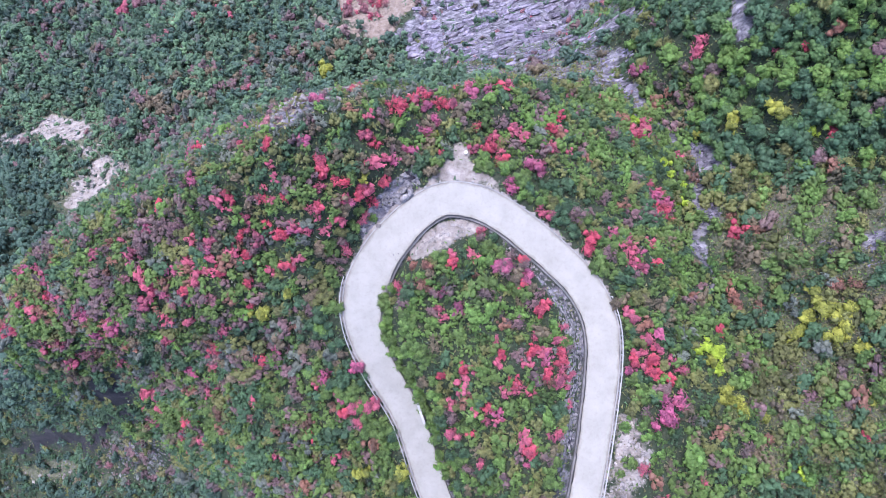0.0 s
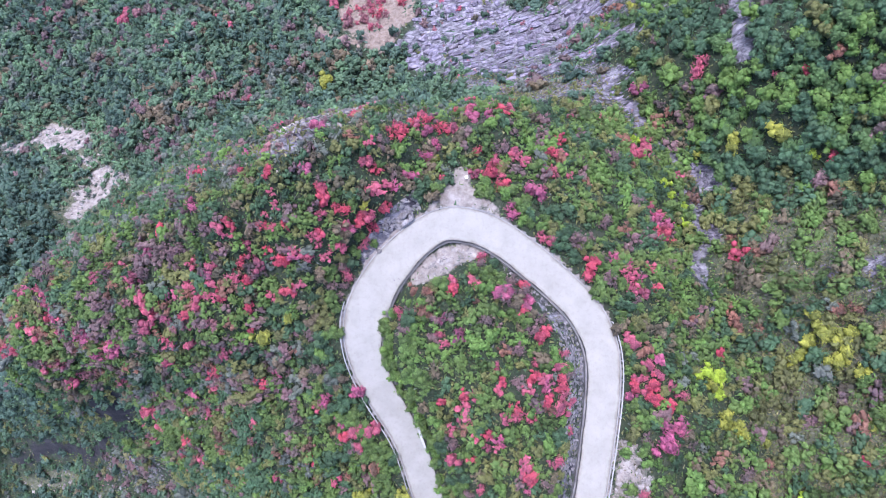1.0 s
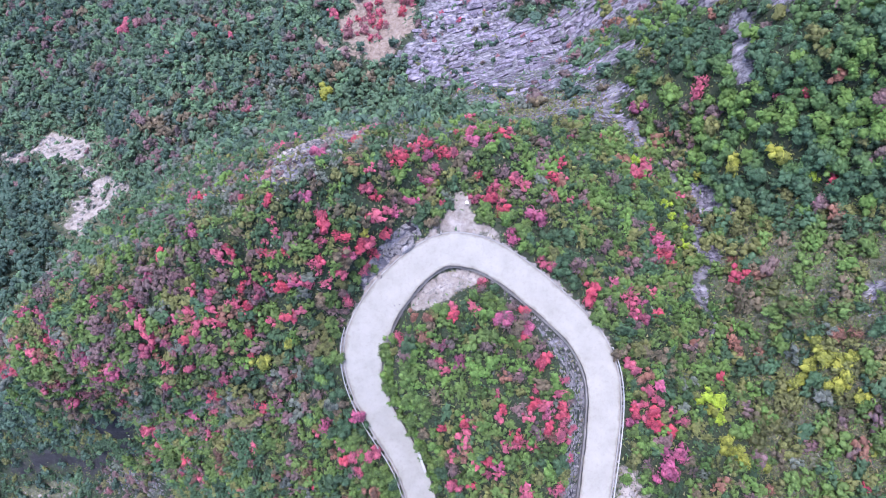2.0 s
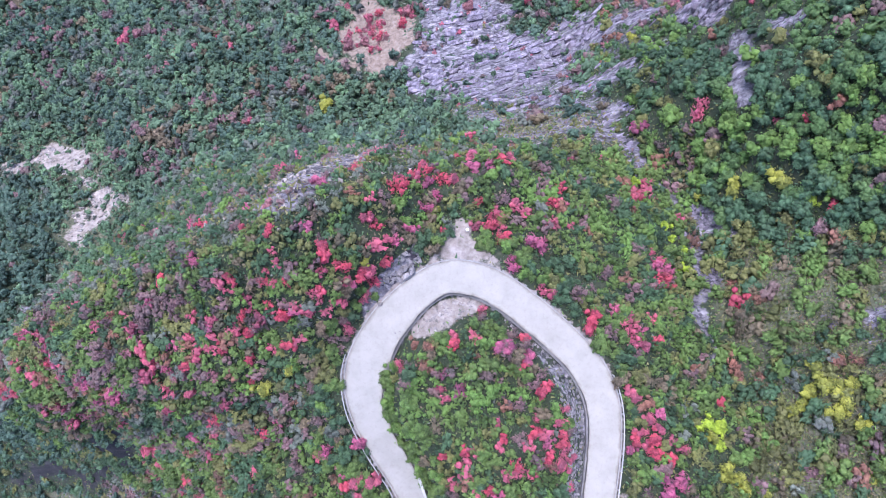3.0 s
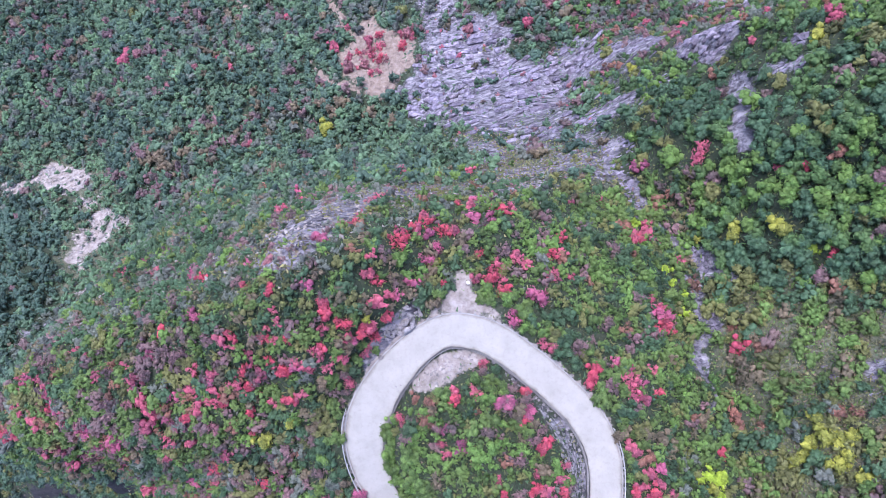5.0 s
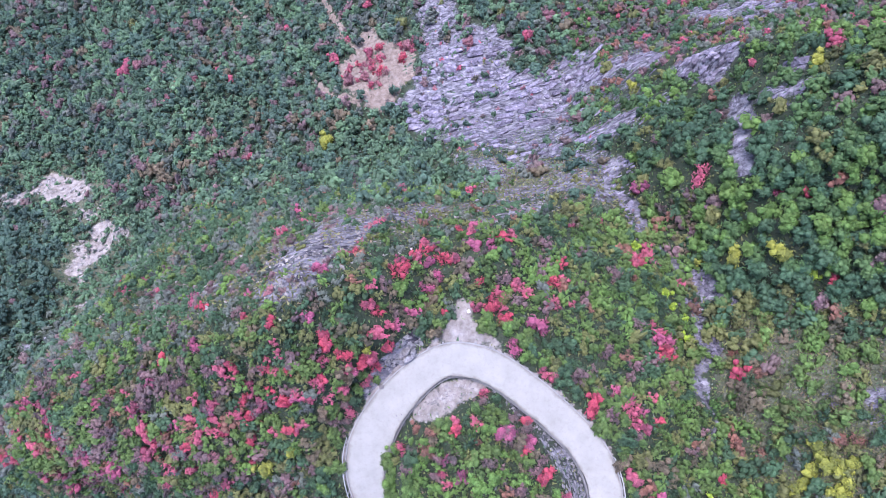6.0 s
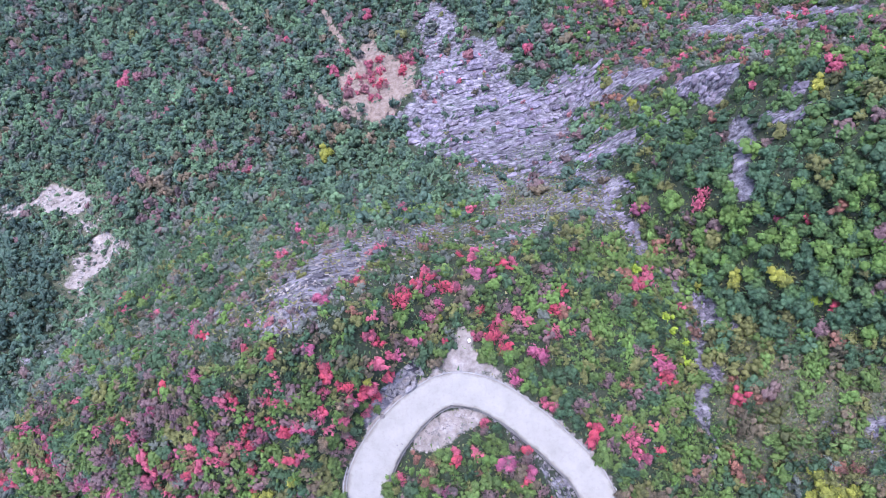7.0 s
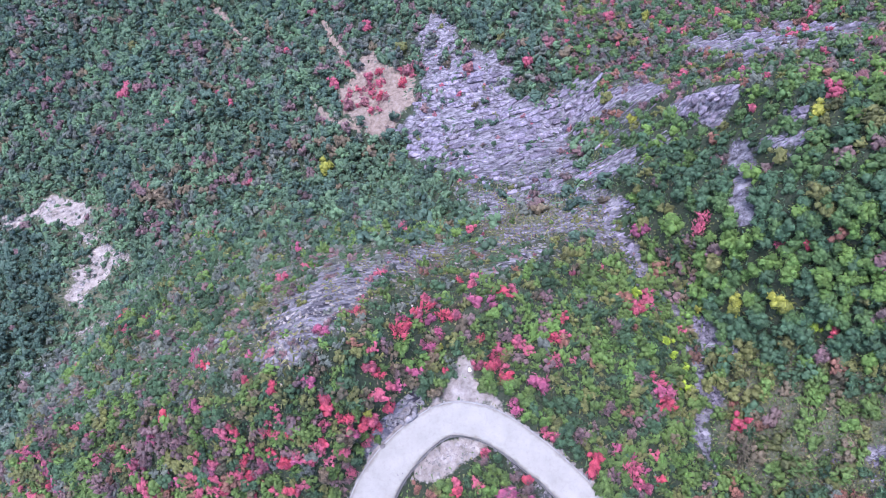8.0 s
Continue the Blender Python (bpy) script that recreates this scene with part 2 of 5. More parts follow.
EAST_CLIFF = [(69, 61, -16), (63, 60, -22), (83, 72, -29), (58, 66, -39), (55.7, 62, -42), (55, 69, -57), (64, 77.5, -70), (70, 89, -84), (44, 81, -94), (31, 83, -106), (36, 66, -90)]
VALLEY = [(30, 73, -96), (29, 102, -117), (55, 101, -104), (97, 94, -80), (-1, 108, -131), (-10, 102, -131), (-17, 84, -121),
          (-44, 64, -121), (-64, 52, -117), (-39, 67, -117), (-106, 62, -129), (-144, 57, -156), (-122, 37, -134),
          (-124, 102, -153), (-94, 133, -173), (-180, 129, -177), (-147, 8, -118)]
BEYOND = [(-300, 0, -190), (-300, 180, -215), (-280, -120, -175), (0, 230, -190), (170, 200, -90), (170, 60, 15),
          (170, -60, 40), (70, -120, 30), (0, -120, 14), (-60, -120, -60), (-150, 260, -210)]

# the hairpin's centre line: x, y, height, half width
ROAD_LINE = [(12, -76, -10, 2.2), (5.5, -55, -8.6, 2.2), (-1.4, -38.6, -6.9, 2.2), (-5.2, -26.5, -5, 2.2), (-9.6, -18.1, -3.2, 2.3),
             (-11.9, -11.6, -1.8, 2.6), (-11.6, -6.0, -0.9, 3.0), (-9.0, -0.5, -0.3, 2.8), (-6.2, 2.9, -0.1, 2.6), (-3.6, 5.35, 0, 2.4),
             (-0.7, 7.05, 0, 2.35), (2.0, 7.45, 0, 2.4), (5.7, 6.65, 0, 2.45), (9.1, 4.85, 0, 2.4), (13.0, 1.9, 0, 2.45), (16.7, -1.3, 0, 2.4),
             (20.1, -4.7, 0.1, 2.4), (22.2, -8.1, 0.2, 2.4), (23.3, -12, 0.6, 2.35), (23.2, -17.1, 1.3, 2.3), (22.1, -24.4, 2.3, 2.2),
             (20.4, -33.3, 3.4, 2.1), (16, -52, 5.6, 2.1), (11, -74, 8, 2.1)]


def smooth_line(points, step):
    """Catmull-Rom through the points, one sample about every step metres."""
    p = np.array(points, float)
    p = np.vstack([2 * p[0] - p[1], p, 2 * p[-1] - p[-2]])
    out = []
    for i in range(1, len(p) - 2):
        n = max(2, int(np.linalg.norm(p[i + 1, :2] - p[i, :2]) / step))
        for u in np.arange(n) / n:
            out.append(0.5 * (2 * p[i] + (p[i + 1] - p[i - 1]) * u + (2 * p[i - 1] - 5 * p[i] + 4 * p[i + 1] - p[i + 2]) * u ** 2
                              + (3 * p[i] - p[i - 1] - 3 * p[i + 1] + p[i + 2]) * u ** 3))
    out.append(p[-2])
    return np.array(out)


ROAD = smooth_line(ROAD_LINE, 0.8)
TANGENT = np.gradient(ROAD[:, :2], axis=0)
TANGENT /= np.linalg.norm(TANGENT, axis=1)[:, None]
OUTWARD = np.stack([-TANGENT[:, 1], TANGENT[:, 0]], axis=1)   # to the outside of the bend


def spline_kernel(d2):
    return 0.5 * d2 * np.log(d2 + 1e-9)


SPOTS = np.array(SPUR_CREST + SPUR_SOUTH + SPUR_NORTH + GULLY + EAST_HILL + EAST_CLIFF + VALLEY + BEYOND, float)


def solve_land():
    n = len(SPOTS)
    s = SPOTS[:, :2] / 100
    k = spline_kernel(((s[:, None] - s[None]) ** 2).sum(2)) + np.eye(n) * 2e-5
    a = np.zeros((n + 3, n + 3))
    a[:n, :n], a[:n, n], a[:n, n + 1:], a[n, :n], a[n + 1:, :n] = k, 1, s, 1, s.T
    return np.linalg.solve(a, np.append(SPOTS[:, 2], [0, 0, 0]))


LAND = solve_land()
_rng = np.random.default_rng(7)
WAVES = [(2 * math.pi / wl * np.array([math.cos(a), math.sin(a)]), ph, amp)
         for wl, amp in ((34, 1.1), (21, 0.75), (13, 0.5), (8, 0.32), (4.7, 0.18), (2.9, 0.1))
         for a, ph in _rng.uniform(0, 2 * math.pi, (3, 2))]


def ripple(x, y):
    out = np.zeros_like(x, float)
    for k, ph, amp in WAVES:
        out += amp * 0.5 * np.sin(k[0] * x + k[1] * y + ph + 0.8 * np.sin(0.6 * k[1] * x - 0.6 * k[0] * y))
    return out


def road_distance(x, y):
    """Distance to the centre line, height and half width there, and the side (plus: outside of the bend)."""
    shape = np.shape(x)
    x, y = np.ravel(x), np.ravel(y)
    d, z, w, side = np.full(len(x), 1e3), np.zeros(len(x)), np.full(len(x), 2.2), np.zeros(len(x))
    near = np.where((x > -40) & (x < 50) & (y > -95) & (y < 30))[0]
    for part in np.array_split(near, max(1, len(near) // 4000)):
        v = np.stack([x[part], y[part]], 1)[:, None] - ROAD[None, :, :2]
        q = (v ** 2).sum(2)
        i = q.argmin(1)
        d[part], z[part], w[part] = np.sqrt(q.min(1)), ROAD[i, 2], ROAD[i, 3]
        side[part] = np.sign((v[np.arange(len(part)), i] * OUTWARD[i]).sum(1))
    return d.reshape(shape), z.reshape(shape), w.reshape(shape), side.reshape(shape)


def ground_z(x, y):
    """The ground's height, with the road's bench cut into it."""
    x, y = np.asarray(x, float), np.asarray(y, float)
    shape = x.shape
    fx, fy = x.ravel(), y.ravel()
    z = np.empty(len(fx))
    for s in range(0, len(fx), 20000):
        q = np.stack([fx[s:s + 20000], fy[s:s + 20000]], 1) / 100
        k = spline_kernel(((q[:, None] - SPOTS[None, :, :2] / 100) ** 2).sum(2))
        z[s:s + 20000] = k @ LAND[:-3] + LAND[-3] + q @ LAND[-2:]
    far = np.clip((np.maximum(np.hypot(fx + 40, fy - 40) - 260, 0)) / 200, 0, 1)
    far = far * far * (3 - 2 * far)
    z = z * (1 - far) + far * (-120 + 30 * np.sin(fx / 210) * np.cos(fy / 180 + 1))
    d, rz, w, side = road_distance(fx, fy)
    flat = np.clip((d - w - 0.9) / np.where(side > 0, 6.0, 2.6), 0, 1)
    flat = flat * flat * (3 - 2 * flat)
    z = z + ripple(fx, fy) * (0.35 + 0.65 * flat) * np.clip((d - 3.5) / 5, 0, 1)
    z = z * flat + (rz - np.where(side > 0, 0.14, 0.62)) * (1 - flat)
    return z.reshape(shape)
# ---- where the coloured bushes stand: x, y, crown radius ----
RED_SPUR = [(-23.6, 13.9, 1.2), (-13.6, 23.4, 1.1), (-36.9, -4, 1.7), (-25.2, 7.1, 1.1), (-23.2, 1.8, 1.6), (-14.1, 0.2, 1.5),
    (-16.6, 11.5, 1.7), (-14.1, 9.3, 1.5), (-13.7, 7, 1.2), (-10.3, 6.9, 1.4), (-8.4, 9.6, 1.4), (-11.6, 4.5, 1.3),
    (-22.4, -2.5, 1.4), (-29.2, -4.8, 1.5), (-10.9, 15.9, 1.3), (-6.9, 20.8, 1.8), (-27.8, 14.4, 0.9), (-17.9, 5.5, 1.2),
    (-29.1, -1.2, 1.3), (-21.7, 7.2, 1.1), (-34, 1.3, 1.3), (-29.1, 2.1, 1.1), (-30.1, 7.4, 1.2), (-19, 2.4, 1),
    (-33.2, -3.2, 1.2), (-29.4, -8.5, 1)]
RED_WEST = [(-46, -14.6, 1.5), (-67.9, -20.1, 2.2), (-14.9, -25.4, 1.6), (-64.5, -37.2, 2), (-54.7, -38.1, 1.6),
    (-32.5, -21.9, 1.5), (-37.5, -16.6, 1.7), (-49.4, -4.6, 1.2), (-58.3, 2.1, 1.1), (-37.3, -25.6, 1.4), (-48.3, -34.5, 1.3),
    (-42.6, -8.7, 1.2), (-45.8, -6.9, 1.2), (-35, -7.5, 1.5), (-39.5, -6.3, 1.2), (-46.4, -11.7, 1.3), (-40.8, -11.6, 1.2),
    (-32.1, -28.3, 1.2), (-79.5, -14.5, 1.5), (-73.7, -16.6, 1.3), (-59, -29.7, 1.8), (-98.8, -63.9, 2), (-68.7, -8, 1.1)]
RED_TOP = [(4.2, 26.5, 1.3), (-0.3, 22.4, 1.7), (-3.4, 24.6, 1.3), (6.8, 15.1, 2.2), (8.2, 17.1, 1.4), (16.5, 18.7, 1.6),
    (1.8, 22.1, 1.4), (-5.8, 21.2, 1.2), (10.7, 18.4, 1.4), (5.2, 18.8, 1.2), (10.7, 25.7, 1.2), (2.4, 27, 1)]
RED_LOOP = [(1.3, -1.9, 1.3), (5.4, 2.5, 1.2), (11.6, -1.6, 1.3), (-0.5, -8.5, 1), (14, -8.3, 1.6), (16.8, -10.8, 1),
    (16.4, -15.1, 1.6), (16.7, -16.6, 1.2), (12.6, -14.2, 1.4), (10.1, -19.3, 1.4), (8.2, -14.6, 1.1), (12.1, -19.7, 1.1),
    (12, -27.6, 1.8), (5.3, -30.8, 1.1), (-0.3, -18.1, 1.1), (15.4, -25.5, 1.4), (6.3, -22.3, 1.1), (-6.5, -5.7, 1.3),
    (2.8, -16.5, 1.1), (13.1, -12.1, 1.1), (14.4, -17.3, 1.2), (17.5, -21.6, 0.9), (4.1, -26.6, 1)]
RED_EAST = [(21.6, 1.0, 1.9), (27.4, 0.1, 2), (37.1, 6.2, 1.9), (34.9, 10.9, 1.1), (63.2, 19, 1.5), (47.3, 37.4, 2.7),
    (30.2, -15.4, 1.6), (34.4, -17.3, 1.3), (27.6, -16.1, 1.3), (27.8, -30.3, 1.4), (61.8, -27.5, 1.3), (56.1, 33.1, 1.3),
    (59.4, 33, 1.3), (16.6, 15.1, 1.2), (33, -19.2, 1.1), (14.4, 5.4, 1.2), (36.1, 21.5, 1.5)]
MAGENTA = [(13.9, 12.2, 2), (9.9, 9.1, 1.5), (-17.7, 21, 1.3), (-40, 15.5, 1.5), (-55.6, -12.6, 1.9), (-60.6, -10.6, 1.9),
    (-4.8, 14.3, 1.3), (-2.9, 17.9, 1.3), (-16.1, -23.1, 1.2), (-18.1, -19.6, 1.6), (-13.2, -18.1, 1.5), (33, -21.7, 2.2),
    (31, -23.8, 1.9), (-35.9, 9.9, 1.3), (-13.3, 7, 1.1), (-43.6, -7.3, 1.2), (-61.1, -14.6, 1.6), (-1.2, 19.8, 1.2)]
MAUVE = [(10.3, -10.6, 1.6), (1.3, -24.3, 1.5), (24.6, 7.8, 1.5), (28.6, 19.1, 2.1), (19.5, 5, 1.7), (6, -6.2, 1.4),
    (-40.7, 3.4, 1.7), (-46.5, 0.1, 1.5), (-19.2, -14.5, 1.5), (-27, -17.7, 1.8), (-23.6, -23.1, 1.6), (-42.8, -24.1, 1.6),
    (-41, 11.8, 2), (-27.1, 0.1, 1.5), (9, 19.1, 1.5), (44.1, -29, 1.6)]
YELLOW = [(57, -7.2, 1.9), (61.5, -9, 1.8), (58.8, -13.5, 1.7), (54.6, -13, 1.6), (62.5, -14.5, 1.5), (40.2, -17, 1.4), (43, -22.6, 1.5), (41.7, -21.5, 1.8), (44.3, -23.9, 1.7), (58.4, -9.3, 2.2), (56, -10.7, 1.9),
    (60.2, -12.2, 2), (56.1, 23.2, 2.3),
    (-6.3, -35.1, 1.6), (-13.4, -37.2, 1.7), (-28.1, -9.8, 1.7), (-1.2, 17.4, 0.8), (-11, 9.9, 0.9), (51.3, 22.5, 2),
    (-22.8, -6.6, 1.2), (47.3, 21.4, 1.2), (62.6, -22.4, 1.1), (47.9, -25.3, 1.2)]
BRIGHT = [(34.5, -28.6, 2.2), (45.6, -19.9, 1.7), (54.4, 29.9, 2.5), (56.5, 28.1, 1.9), (43.5, 37, 2.8), (7.2, 22.8, 1.3),
    (13.5, 28, 1.4), (53.3, -33.2, 1.3), (-27, -17.7, 1.4)]
LIMES = [(36.2, 24.4, 1.3), (40.4, 15.6, 1.3), (40.7, 13.6, 1.1), (42.9, 11.3, 1.0), (42.5, 8.2, 1.3), (61, 19.2, 1.3), (39.4, -15.0, 1.9), (42, -16.0, 1.6), (41.6, -18.2, 1.2), (52.6, -33, 1.1)]
ORANGE = [(60, -6, 1.7), (62.3, -5.2, 1.3), (47.6, -8.5, 1.5), (50.4, -9.3, 1.3), (47.5, -28, 1.4), (-15.4, -33, 1.4), (52, 3, 1.5), (49.5, 5.8, 1.2)]
FAR_RED = [(-127.9, 97.2, 4.5), (-121.8, 97.5, 3.1), (-105.9, 56.6, 1.8), (-95.6, 89.6, 2.2), (-87.8, 93.9, 2.2),
    (-13.1, 98.2, 2.9), (-40.6, 94.6, 3.4), (-33.7, 84.6, 3.6), (-27.3, 96.6, 2.5), (-28.2, 85.7, 3.2), (28.2, 96.6, 3.3),
    (35.8, 103.1, 3), (-63.3, 113.9, 2.3), (8.7, 96.5, 3.1), (67.4, 60.1, 2.3), (73.1, 62.7, 1.9), (59.6, 59.8, 1.5),
    (58.6, 74.2, 1.9), (55.2, 110.4, 2.6), (-54.4, 132.9, 2.9), (-30, 122, 3.6), (-170.4, 106.4, 2.9), (-67.8, 57, 2),
    (-103.2, 81, 2.5), (-81.5, 89.6, 2.2), (-70.4, 55.9, 2)]
FAR_YELLOW = [(-40.2, 61.3, 3.5), (-130.3, 118.5, 2.8), (48.6, 65.9, 2.2), (-15.5, 108.5, 3.4), (64.2, 56.2, 2.1),
    (43.9, 40.4, 2.2), (65.5, 108.4, 2.2), (20.2, 108.3, 2.4)]

# ---- zones of the hillside, as outlines in plan ----
ROCK_FACE = [(-8.4, 87.5), (2.5, 91.2), (8.8, 105.6), (17.6, 104.2), (22.8, 94.7), (22.4, 87.0), (30.5, 80.7), (40.3, 87.6), (49.2, 83.5), (44.7, 74.7), (40.0, 66.7), (33.6, 56.0), (28.8, 46.9), (20.3, 47.2), (10.9, 50.3), (2.1, 56.3), (-5.0, 61.7), (-12.9, 66.7), (-17.5, 73.9), (-9.3, 82.0)]
BARE_EARTH = [(-30.0, 111.1), (-21.5, 103.2), (-10.2, 98.7), (-8.5, 83.6), (-13.3, 82.3), (-17.1, 74.6), (-25.9, 71.4), (-33.6, 79.1), (-41.1, 92.8), (-30.9, 99.0)]
SLIDE_HEAD = [(-183.9, 46.4), (-175.0, 47.5), (-169.1, 50.6), (-166.6, 54.5), (-156.8, 54.0), (-143.3, 53.0), (-138.0, 46.6), (-143.8, 42.2), (-147.5, 40.0), (-154.7, 43.5), (-168.5, 47.2), (-173.3, 41.4), (-180.2, 39.6)]
SLIDE_TONGUE = [(-129.8, 35.4), (-122.5, 35.3), (-116.0, 32.1), (-117.8, 27.9), (-123.8, 25.8), (-126.5, 21.6), (-128.5, 17.6), (-127.1, 13.4), (-134.4, 12.5), (-136.0, 16.6), (-135.9, 21.6), (-138.8, 25.8), (-135.8, 27.8), (-134.3, 31.1)]
SLIDE_SCRUB = [(-200, 66), (-173, 61), (-138, 60), (-112, 34), (-104, 16), (-108, 2), (-132, -2), (-140, 12), (-146, 38), (-160, 40)]
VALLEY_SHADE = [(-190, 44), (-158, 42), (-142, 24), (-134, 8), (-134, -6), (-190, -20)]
CREST_ROCK = [(-92, -9), (-83, -5), (-66, 4), (-50, 9.5), (-36, 14), (-21, 16.5), (-14, 21), (2, 28), (22, 30.5), (24, 35), (3, 33.5), (0, 37), (-12, 37), (-25, 35), (-43, 30), (-60, 21), (-72, 12), (-88, 1)]
NOSE_ROCK = [(0.4, 53.9), (10.9, 50.3), (20.4, 47.7), (28.8, 46.9), (33.8, 44.4), (36.6, 39.6), (38.1, 32.4), (38.3, 27.8), (30.6, 32.1), (24.5, 33.8), (12.0, 31.9), (2.3, 29.5), (-1.1, 31.9), (7.7, 36.4), (5.9, 43.4)]
CHUTE = [(56.3, 54.5), (57.3, 52.7), (57.0, 48.4), (53.9, 42.8), (53.6, 38.5), (53.2, 36.2), (50.6, 36.5), (50.9, 41.1), (52.9, 45.4), (54.8, 50.3)]
OVERHANG = [(54.0, 67.0), (56.5, 68.0), (59.0, 68.5), (60.3, 66.8), (59.0, 62.6), (58.1, 60.8), (56.5, 57.2), (55.3, 58.8), (54.8, 61.5), (52.9, 63.4)]
UPPER_LEDGE = [(71.8, 95.8), (80.0, 98.8), (93.6, 101.2), (103.0, 101.5), (111.4, 90.4), (103.5, 83.4), (80.9, 73.7), (77.3, 76.9), (69.6, 73.6), (73.0, 83.6)]
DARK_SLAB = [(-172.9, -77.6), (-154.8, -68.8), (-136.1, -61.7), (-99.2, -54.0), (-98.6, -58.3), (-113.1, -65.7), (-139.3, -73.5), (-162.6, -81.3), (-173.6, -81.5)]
# ravine floor below the cliff, its shade painted as near-black ground
SHADED_HOLLOW = [(-74.7, -26.8), (-67.1, -24.9), (-61.4, -26.6), (-66.4, -35.0), (-69.5, -39.2), (-93.9, -52.4), (-98.9, -59.4), (-113.1, -60.3), (-95.5, -44.3)]
RAVINE = [(-180, -100), (-180, -70), (-130, -42), (-100, -36), (-70, -31), (-60, -44), (-66, -70), (-90, -100)]
GREY_SCREE = [(-98.6, -55.9), (-69.5, -39.7), (-61.6, -42.0), (-66.6, -56.4), (-73.2, -62.9), (-96.7, -70.5), (-102.6, -66.3)]
PALE_BENCH = [(-165.5, -86.0), (-148.7, -79.6), (-111.9, -68.4), (-98.9, -68.9), (-98.9, -70.9), (-158.3, -92.6)]
LOOP_ROCK = [(-5.1, -0.5), (-4.1, 1.3), (-2.1, 3.2), (0.3, 4.4), (3.8, 4.7), (6.5, 3.9), (5.6, 2.3), (3.4, 1.7), (1.4, 0.5), (-0.5, -0.7), (-3.5, -1.6), (-5.3, -2.0)]
LOOKOUT = [(-2, 10.4), (0.4, 13.5), (1.4, 16.2), (4, 16.6), (4.6, 13), (9.4, 8.8), (5, 10)]
NOTCH_ROCK = [(-13, 3), (-10.5, 6.5), (-7.5, 10.2), (-3.8, 12.5), (-3.2, 9.8), (-6.5, 6.4), (-9.6, 2.4), (-11.4, 0)]
BANK_ROCK = [(24.6, -24), (27, -23), (29.6, -27), (27.5, -34), (23.2, -37), (22.8, -34), (24.4, -28)]
STREAKED = [(40, 92), (52, 86), (66, 94), (60, 76), (50, 58), (41, 47), (36, 52), (44, 74), (40, 78)]
GULLY_BED = [(44.8, 20.1), (48.9, 19.8), (52.2, 15.9), (52.0, 13.3), (49.2, 14.5), (45.1, 12.9), (42.1, 13.4), (46.0, 16.2)]
GULLY_STEPS = [(35.1, 43.4), (37.2, 39.7), (38.2, 35.0), (39.1, 31.0), (41.6, 27.6), (40.0, 24.6), (36.9, 25.5), (35.7, 31.0), (35.9, 37.5)]
GRASS_EAST = [(46, -38), (49, -10), (46, -2), (50, 16), (60, 17), (75, 10), (78, -45)]
ROCK_CHUTE = [(-9.3, 125.3), (2.8, 122.8), (6.8, 109.8), (9.5, 93.2), (-4.4, 84.9), (-8.7, 90.1)]
FACE_FOOT = [(28.8, 46.9), (35.6, 47.5), (39.7, 45.1), (41.2, 40.1), (39.7, 38.6), (37.8, 30.1), (35.8, 32.4), (36.2, 40.2), (30.0, 43.4)]
CHUTE_ARM = [(57.3, 52.6), (60.9, 53.4), (62.9, 53.0), (60.9, 50.4), (58.9, 46.9), (59.1, 50.0), (57.6, 50.0)]
SMALL_CRAG = [(62.0, 58.0), (63.8, 58.2), (63.5, 55.4), (62.5, 54.4), (61.6, 55.5)]
STREAK_UPPER = [(37.5, 77.2), (46.1, 78.6), (56.9, 82.7), (58.9, 74.8), (55.0, 70.0), (48.8, 71.6), (41.8, 69.3), (37.5, 69.3)]
STREAK_LOWER = [(30.4, 51.0), (39.4, 55.8), (45.3, 55.6), (51.7, 60.4), (50.0, 55.9), (41.9, 49.9), (35.8, 48.3)]
GULLY_LOW = [(44.3, 10.7), (46.5, 9.0), (48.4, 8.0), (48.5, 4.6), (46.4, 5.2), (44.2, 7.6)]
GULLY_PATCH = [(43.6, 1.3), (46.0, 2.0), (45.8, -1.0), (43.1, -1.4)]
EAST_SCREE = [(58.5, 1.8), (60.6, 1.5), (66.2, 2.8), (65.5, -3.3), (63.4, -2.4), (61.5, -0.7), (59.0, -0.6)]
SLIDE_MID = [(-146.8, 38.4), (-139.8, 39.6), (-130.0, 43.1), (-132.6, 37.6), (-134.1, 33.9), (-138.6, 36.9)]
SLIDE_FOOT = [(-126.6, 4.3), (-118.3, 8.7), (-94.3, 12.8), (-106.9, 7.4), (-120.7, 3.8)]
CREST_BARE = [(-28.4, 20.6), (-29.7, 23.2), (-25.0, 28.2), (-15.7, 31.6), (-6.2, 34.7), (1.1, 33.6), (-0.2, 29.9), (-8.6, 27.2), (-12.8, 24.6), (-14.9, 20.3), (-18.0, 19.0), (-21.1, 17.5), (-27.3, 16.1), (-27.4, 17.2), (-25.8, 19.1)]
CREST_PATCH = [(-45.0, 15.0), (-43.4, 17.3), (-35.2, 19.8), (-34.3, 17.9), (-40.3, 15.9)]
CREST_STREAK = [(-62.6, 23.2), (-47.7, 27.0), (-33.7, 30.9), (-31.9, 29.9), (-42.4, 25.5), (-58.8, 22.0)]
NOSE_BARE = [(4.0, 28.7), (12.0, 32.1), (19.9, 33.6), (24.7, 32.9), (18.3, 29.3), (10.4, 28.0), (4.8, 26.7)]
EDGE_ROCK = [(-149.4, -7.2), (-137.7, -4.5), (-123.5, -3.5), (-121.5, -5.2), (-139.4, -8.1)]
EDGE_LEDGE = [(-72.2, 3.7), (-75.6, 4.7), (-66.6, 7.5), (-60.9, 7.3), (-68.3, 3.9)]
